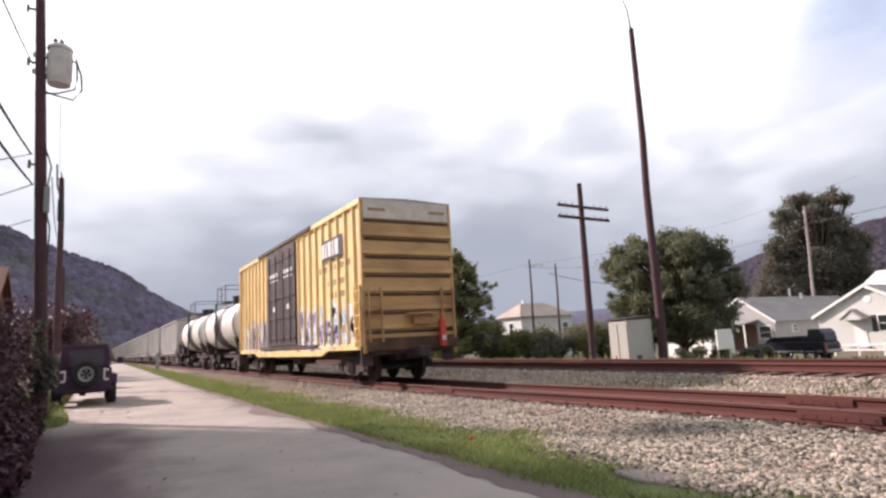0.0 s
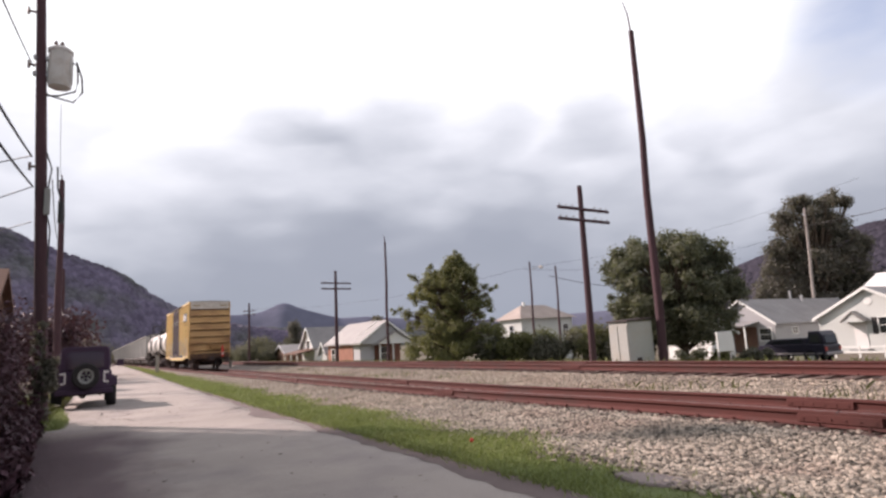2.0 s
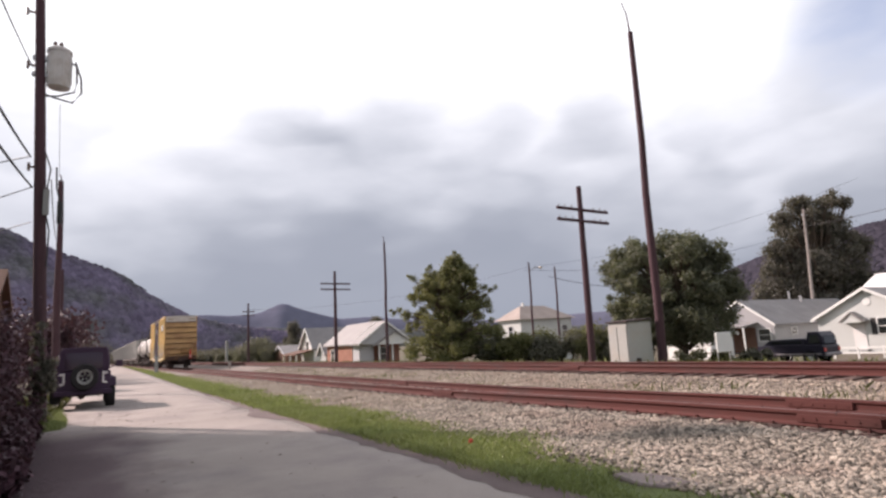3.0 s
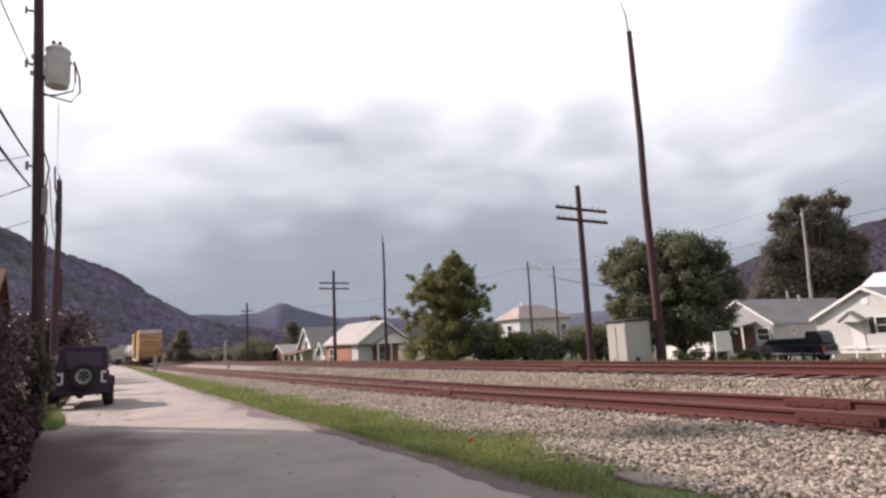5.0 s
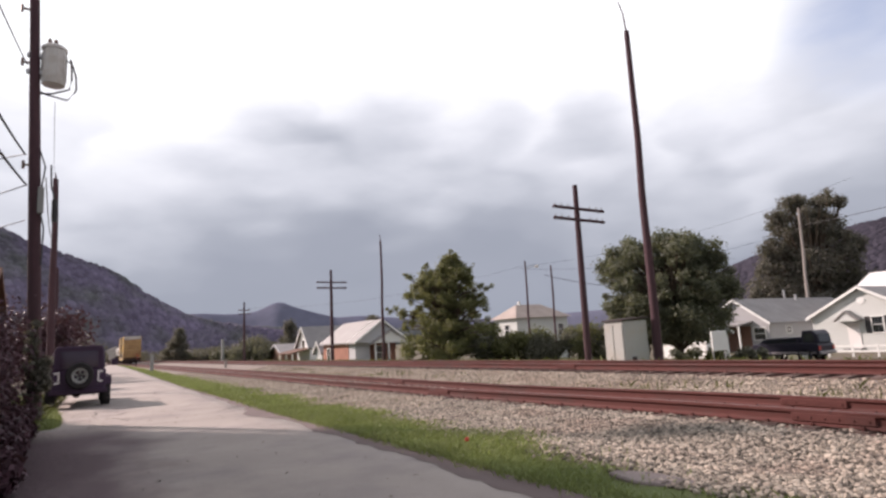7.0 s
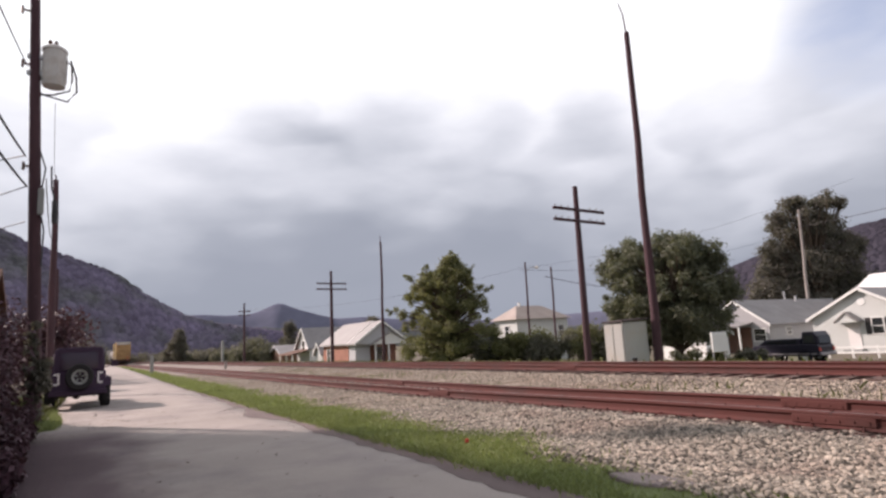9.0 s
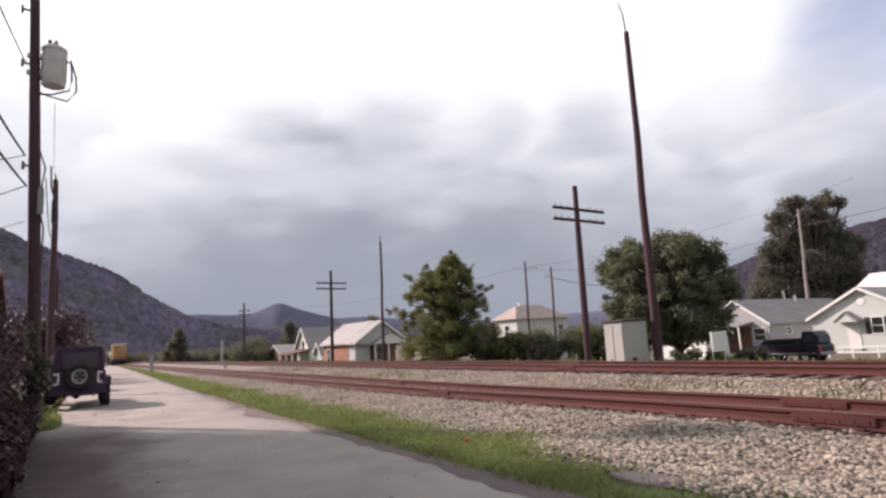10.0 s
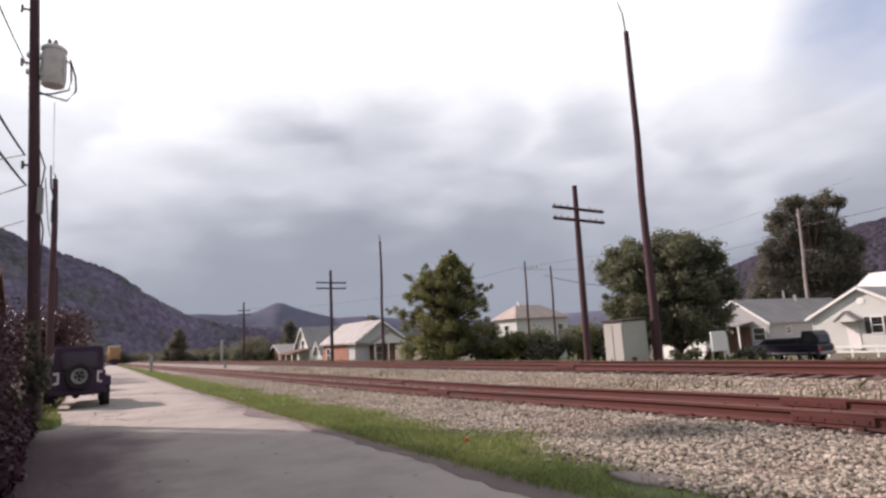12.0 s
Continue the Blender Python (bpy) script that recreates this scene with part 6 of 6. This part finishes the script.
def outline_clumps(rng, profile, n, r0, r1, deep=1.0):
    """Clumps filling a crown of uneven breadth. profile: (height, reach towards the north-west, reach towards the south-east)."""
    zs = [p[0] for p in profile]
    out = []
    while len(out) < n:
        z = zs[0] + (zs[-1] - zs[0]) * rng.random()
        lo, hi = (np.interp(z, zs, [p[k] for p in profile]) for k in (1, 2))
        r = r0 + (r1 - r0) * rng.random()
        half = max(0.05, (hi - lo) / 2 - r * 0.7)
        a, k = rng.random() * 6.283, rng.random() ** 0.45
        u, w = (lo + hi) / 2 + half * k * math.cos(a), half * deep * k * math.sin(a)
        out.append((u * 0.857 + w * 0.515, -u * 0.515 + w * 0.857, z, r))
    return out


tree("round_tree", "broad round-crowned dark green tree behind the cabinet", (31.4, 23.95, -0.95), 8.2, 0.3,
     outline_clumps(rngt, [(1.6, -2.6, 2.2), (2.2, -4.1, 3.4), (3.0, -4.5, 4.1), (4.0, -4.5, 4.0), (5.5, -4.5, 3.5), (6.5, -4.7, 3.4), (7.2, -4.2, 3.0), (7.75, -2.8, 2.0)], 330, 0.25, 0.65), M["leafround"], 84000, 0.09, 31, trunk_h=4.5)
# tree hidden behind the round one, added to shade the grey house
tree("round_tree", "leafy green tree added to shade the grey house", (51.6, 41.4, -1.4), 7.0, 0.3,
     outline_clumps(rngt, [(1.6, -2.2, 2.2), (3.0, -3.4, 3.4), (5.0, -3.2, 3.2), (6.3, -1.4, 1.4)], 60, 0.5, 0.9), M["leafround"], 14000, 0.14, 38, trunk_h=4.5)


def branch_clumps(rng, profile, n, r0, r1):
    """Clumps along boughs inside a silhouette. profile: (height, centre x, reach)."""
    out = []
    zs = [p[0] for p in profile]
    for _ in range(n):
        z = zs[0] + (zs[-1] - zs[0]) * rng.random() ** 1.15
        c = np.interp(z, zs, [p[1] for p in profile])
        reach = np.interp(z, zs, [p[2] for p in profile]) * (0.75 + 0.35 * noise.noise((z * 2.1, 4, 0)) + 0.2 * rng.random())
        a = rng.random() * 6.283
        k = rng.random() ** 0.6
        out.append((c + reach * k * math.cos(a), reach * k * math.sin(a), z + 0.3 * k, r0 + (r1 - r0) * rng.random()))
    return out


def lobes(rng, big, n):
    """Breaks each large clump into n smaller ones."""
    out = []
    for x, y, z, r in big:
        for _ in range(n):
            d = Vector(rng.normal(size=3)).normalized() * r * (0.3 + 0.6 * rng.random())
            out.append((x + d.x, y + d.y, z + d.z * 0.85, r * (0.28 + 0.34 * rng.random())))
    return out


def sprig(u, z, r):
    return (u * 0.857, -u * 0.515, z, r)


tree("leafy_tree", "light green tree with an uneven feathery crown", (20.3, 33.0, -0.15), 7.2, 0.2,
     outline_clumps(rngt, [(0.2, -3.5, 3.2), (1.2, -3.7, 3.7), (2.3, -3.5, 3.6), (3.4, -3.2, 2.9), (4.5, -2.9, 2.5), (5.4, -2.6, 2.0), (5.9, -0.8, 1.7), (6.5, -0.3, 1.3), (6.9, 0.1, 0.9)], 290, 0.16, 0.44)
     + [sprig(-1.4, 5.9, 0.28), sprig(-1.3, 6.3, 0.2), sprig(-1.15, 6.5, 0.14), sprig(-2.3, 5.7, 0.25), sprig(-2.6, 5.9, 0.15), sprig(1.7, 6.0, 0.2), sprig(1.9, 6.3, 0.12), sprig(2.3, 4.9, 0.24), sprig(2.7, 4.7, 0.22), sprig(3.05, 4.8, 0.15),
        sprig(-3.3, 3.7, 0.22), sprig(-3.7, 3.5, 0.18), sprig(-3.9, 3.7, 0.12), sprig(2.6, 3.6, 0.22), sprig(0.5, 7.3, 0.15), (0, 0, 2.4, 1.2), (0, 0, 1.2, 1.3)],
     M["leaflight"], 56000, 0.072, 32, trunk_h=5.8)
tree("tall_tree", "tall dark tree with open ragged crown behind the houses", (77.4, 38.2, -1.5), 18.5, 0.5,
     branch_clumps(rngt, [(3, 0, 6.0), (8, 0, 6.0), (11, 0, 5.6), (13.5, -0.3, 5.2), (15.5, 0, 4.6), (17.2, 0.4, 3.6), (18.0, 0.6, 2.6)], 110, 0.5, 0.95) + lobes(rngt, [(-4.5, 2, 12, 1.8), (-3.6, 1.5, 15.6, 1.5), (-2.2, 1, 13.4, 2.0), (-1.2, 0.5, 17.2, 1.3), (0.5, 0, 14.0, 2.2), (2.0, -1, 17.4, 1.2), (4.2, -2, 17.2, 1.4), (3.4, -1.5, 13.8, 2.2), (1, 0, 11.0, 2.8), (-3, 1.5, 10.2, 2.6), (-5.8, 2.6, 9.4, 1.8),
                  (5.0, -2.4, 11.2, 2.4), (0, 0, 8.4, 3.0), (4.8, -2.3, 8.2, 2.8), (-4.5, 2, 7.0, 2.6), (1.5, -0.5, 6.0, 3.0), (-1.5, 0.5, 5.5, 2.8), (-6.5, 3, 5.2, 2.2)], 9), M["leafdark"], 60000, 0.17, 33, trunk_h=10)
tree("tall_tree", "olive green trees filling in behind the white house", (86.0, 32.0, -1.5), 7.5, 0.4, round_clumps(rngt, 24, 6, 6, 1, 7.0, 1.2, 1.9), M["leafbush"], 9000, 0.3, 34)


def bush(label, place, rx, ry, h, count, size, seed, material="leafbush"):
    rng = np.random.default_rng(seed)
    b = thing("bush", label, "bush", pose(*place))
    cl = [(rx * (2 * rng.random() - 1) * 0.85, ry * (2 * rng.random() - 1) * 0.85, h * (0.2 + 0.62 * rng.random()), h * (0.2 + 0.14 * rng.random())) for _ in range(max(8, int(rx * ry * 5)))]
    g = Geo()
    for x, y, z, r in cl[:14]:
        g.tube([(x * 0.7, y * 0.7, -0.1), (x, y, z)], [0.04, 0.01], 5)
    tagged(g.make("branchwork", M["bark"], b), kind="stuff")
    v, f = leaves(rng, [c[:3] for c in cl], [c[3] for c in cl], count, size)
    mesh_np("foliage", v, f, M[material], b)


for k, (x, y, h) in enumerate(((22.6, 31.5, 2.2), (24.2, 30.2, 2.3), (26.0, 28.8, 2.0), (27.4, 27.4, 2.3), (25.1, 29.4, 1.8), (23.3, 30.8, 1.9), (28.6, 26.4, 2.0))):
    bush("dark green overgrown hedge bush", (x, y, -0.6), 1.6, 1.3, h, 8000, 0.085, 40 + k, "leaflight" if k % 2 else "leafbush")
bush("low light green shrub by the truck", (30.6, 20.9, -0.9), 0.9, 0.8, 1.1, 1500, 0.1, 50, "leaflight")
bush("low green shrub by the truck", (32.2, 19.9, -1.0), 1.3, 0.6, 0.9, 1500, 0.1, 51, "leafbush")
bush("low green shrub by the cabinet", (21.6, 16.0, -0.3), 0.8, 0.6, 0.7, 700, 0.08, 52, "leafbush")
for k, (x, y, rx, h) in enumerate(((21.0, 92, 2.3, 4.2), (24.0, 90, 2.2, 3.2), (18.6, 97, 1.8, 2.6), (27, 93, 2.5, 2.4))):
    bush("dark green trackside bush", (x, y, -0.8), rx, 2, h, 6000, 0.13, 60 + k, "leafbush")
for k, (x, y, rx, h) in enumerate(((18, 128, 2.2, 2.6), (22, 135, 2.5, 2.2), (20, 150, 6, 3.0), (30, 150, 6, 3.5), (10, 210, 8, 4), (24, 200, 10, 4), (-4, 150, 6, 7), (-2, 230, 8, 8), (34, 110, 3, 4.0), (40, 100, 3, 4.4))):
    bush("far dark green bushy tree", (x, y, -0.6), rx, 2.5, h, 5000, 0.2, 70 + k, "leafdark")
CONE = [(0.6, -1.0, 1.0), (1.6, -3.0, 3.0), (2.6, -3.0, 2.8), (3.8, -2.1, 2.3), (5.0, -1.3, 1.2), (6.4, -0.3, 0.4)]
tree("spreading_tree", "dark green tree with a pointed crown beside the tracks", (15.3, 122, -0.6), 6.4, 0.25, outline_clumps(rngt, CONE, 60, 0.4, 0.9), M["leafdark"], 9000, 0.16, 35, trunk_h=4.5)
tree("spreading_tree", "dark tree behind the small white house", (27.5, 92, -1.2), 7.0, 0.25, outline_clumps(rngt, CONE, 50, 0.4, 0.9), M["leafdark"], 9000, 0.16, 36, trunk_h=4.5)
tree("spreading_tree", "dark tree behind the brick house roof", (38.0, 84, -1.2), 7.6, 0.25, outline_clumps(rngt, [(q[0] * 0.98, q[1] * 1.9, q[2] * 1.9) for q in CONE], 60, 0.4, 0.9), M["leafdark"], 10000, 0.16, 37, trunk_h=4.5)
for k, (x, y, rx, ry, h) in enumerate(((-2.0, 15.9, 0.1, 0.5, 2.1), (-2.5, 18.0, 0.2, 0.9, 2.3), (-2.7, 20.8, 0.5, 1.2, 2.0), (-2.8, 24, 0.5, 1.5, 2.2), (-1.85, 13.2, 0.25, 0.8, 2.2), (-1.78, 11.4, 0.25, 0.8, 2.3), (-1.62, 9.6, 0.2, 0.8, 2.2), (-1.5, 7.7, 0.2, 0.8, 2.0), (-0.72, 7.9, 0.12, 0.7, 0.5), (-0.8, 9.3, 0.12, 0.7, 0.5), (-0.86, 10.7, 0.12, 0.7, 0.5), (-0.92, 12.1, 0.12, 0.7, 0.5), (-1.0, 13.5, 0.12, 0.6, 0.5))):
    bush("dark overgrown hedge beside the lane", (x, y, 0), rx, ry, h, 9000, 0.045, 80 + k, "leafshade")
ivy = thing("ivy", "dark green ivy climbing the wooden street pole", "ivy", pose(-0.82, 15.15, 0))
rng_ivy = np.random.default_rng(88)
ivy_clumps = [(-0.1 + 0.1 * rng_ivy.normal(), 0.05 * rng_ivy.normal(), 0.3 + 1.9 * rng_ivy.random(), 0.07 + 0.05 * rng_ivy.random()) for _ in range(16)]
ivy_clumps += [(0.02 + 0.15 * rng_ivy.random(), -0.1 + 0.2 * rng_ivy.random(), 0.8 + 0.6 * rng_ivy.random(), 0.07 + 0.06 * rng_ivy.random()) for _ in range(16)]
g = Geo()
for x, y, z, r in ivy_clumps:
    g.tube([(0.0, 0.05, -0.05), (0.0, 0.05, z * 0.8), (x, y, z)], [0.02, 0.012, 0.006], 5)
tagged(g.make("stems", M["bark"], ivy), kind="stuff")
v, f = leaves(rng_ivy, [c[:3] for c in ivy_clumps], [c[3] for c in ivy_clumps], 5000, 0.04)
tagged(mesh_np("foliage", v, f, M["leafdark"], ivy), kind="stuff")
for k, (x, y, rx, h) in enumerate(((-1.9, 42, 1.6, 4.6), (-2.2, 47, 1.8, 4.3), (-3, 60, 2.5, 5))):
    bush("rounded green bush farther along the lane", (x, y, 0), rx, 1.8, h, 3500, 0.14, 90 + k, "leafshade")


# ================= what moves =================
def train_y(t):
    return 15.1 + 17.0 * t - 0.12 * t * t


def motions():
    """The train draws away along the near track."""
    for car, ahead in train:
        walk(car, [(t, pose(7.94, train_y(t) + ahead, 0.172)) for t in range(13)])
    for w in box_wheels:
        place = w.matrix_basis.translation.copy()
        walk(w, [(k / FPS, pose(place.x, place.y, place.z, -math.degrees((train_y(k / FPS) - train_y(0)) / 0.42))) for k in range(12 * FPS + 1)])


motions()
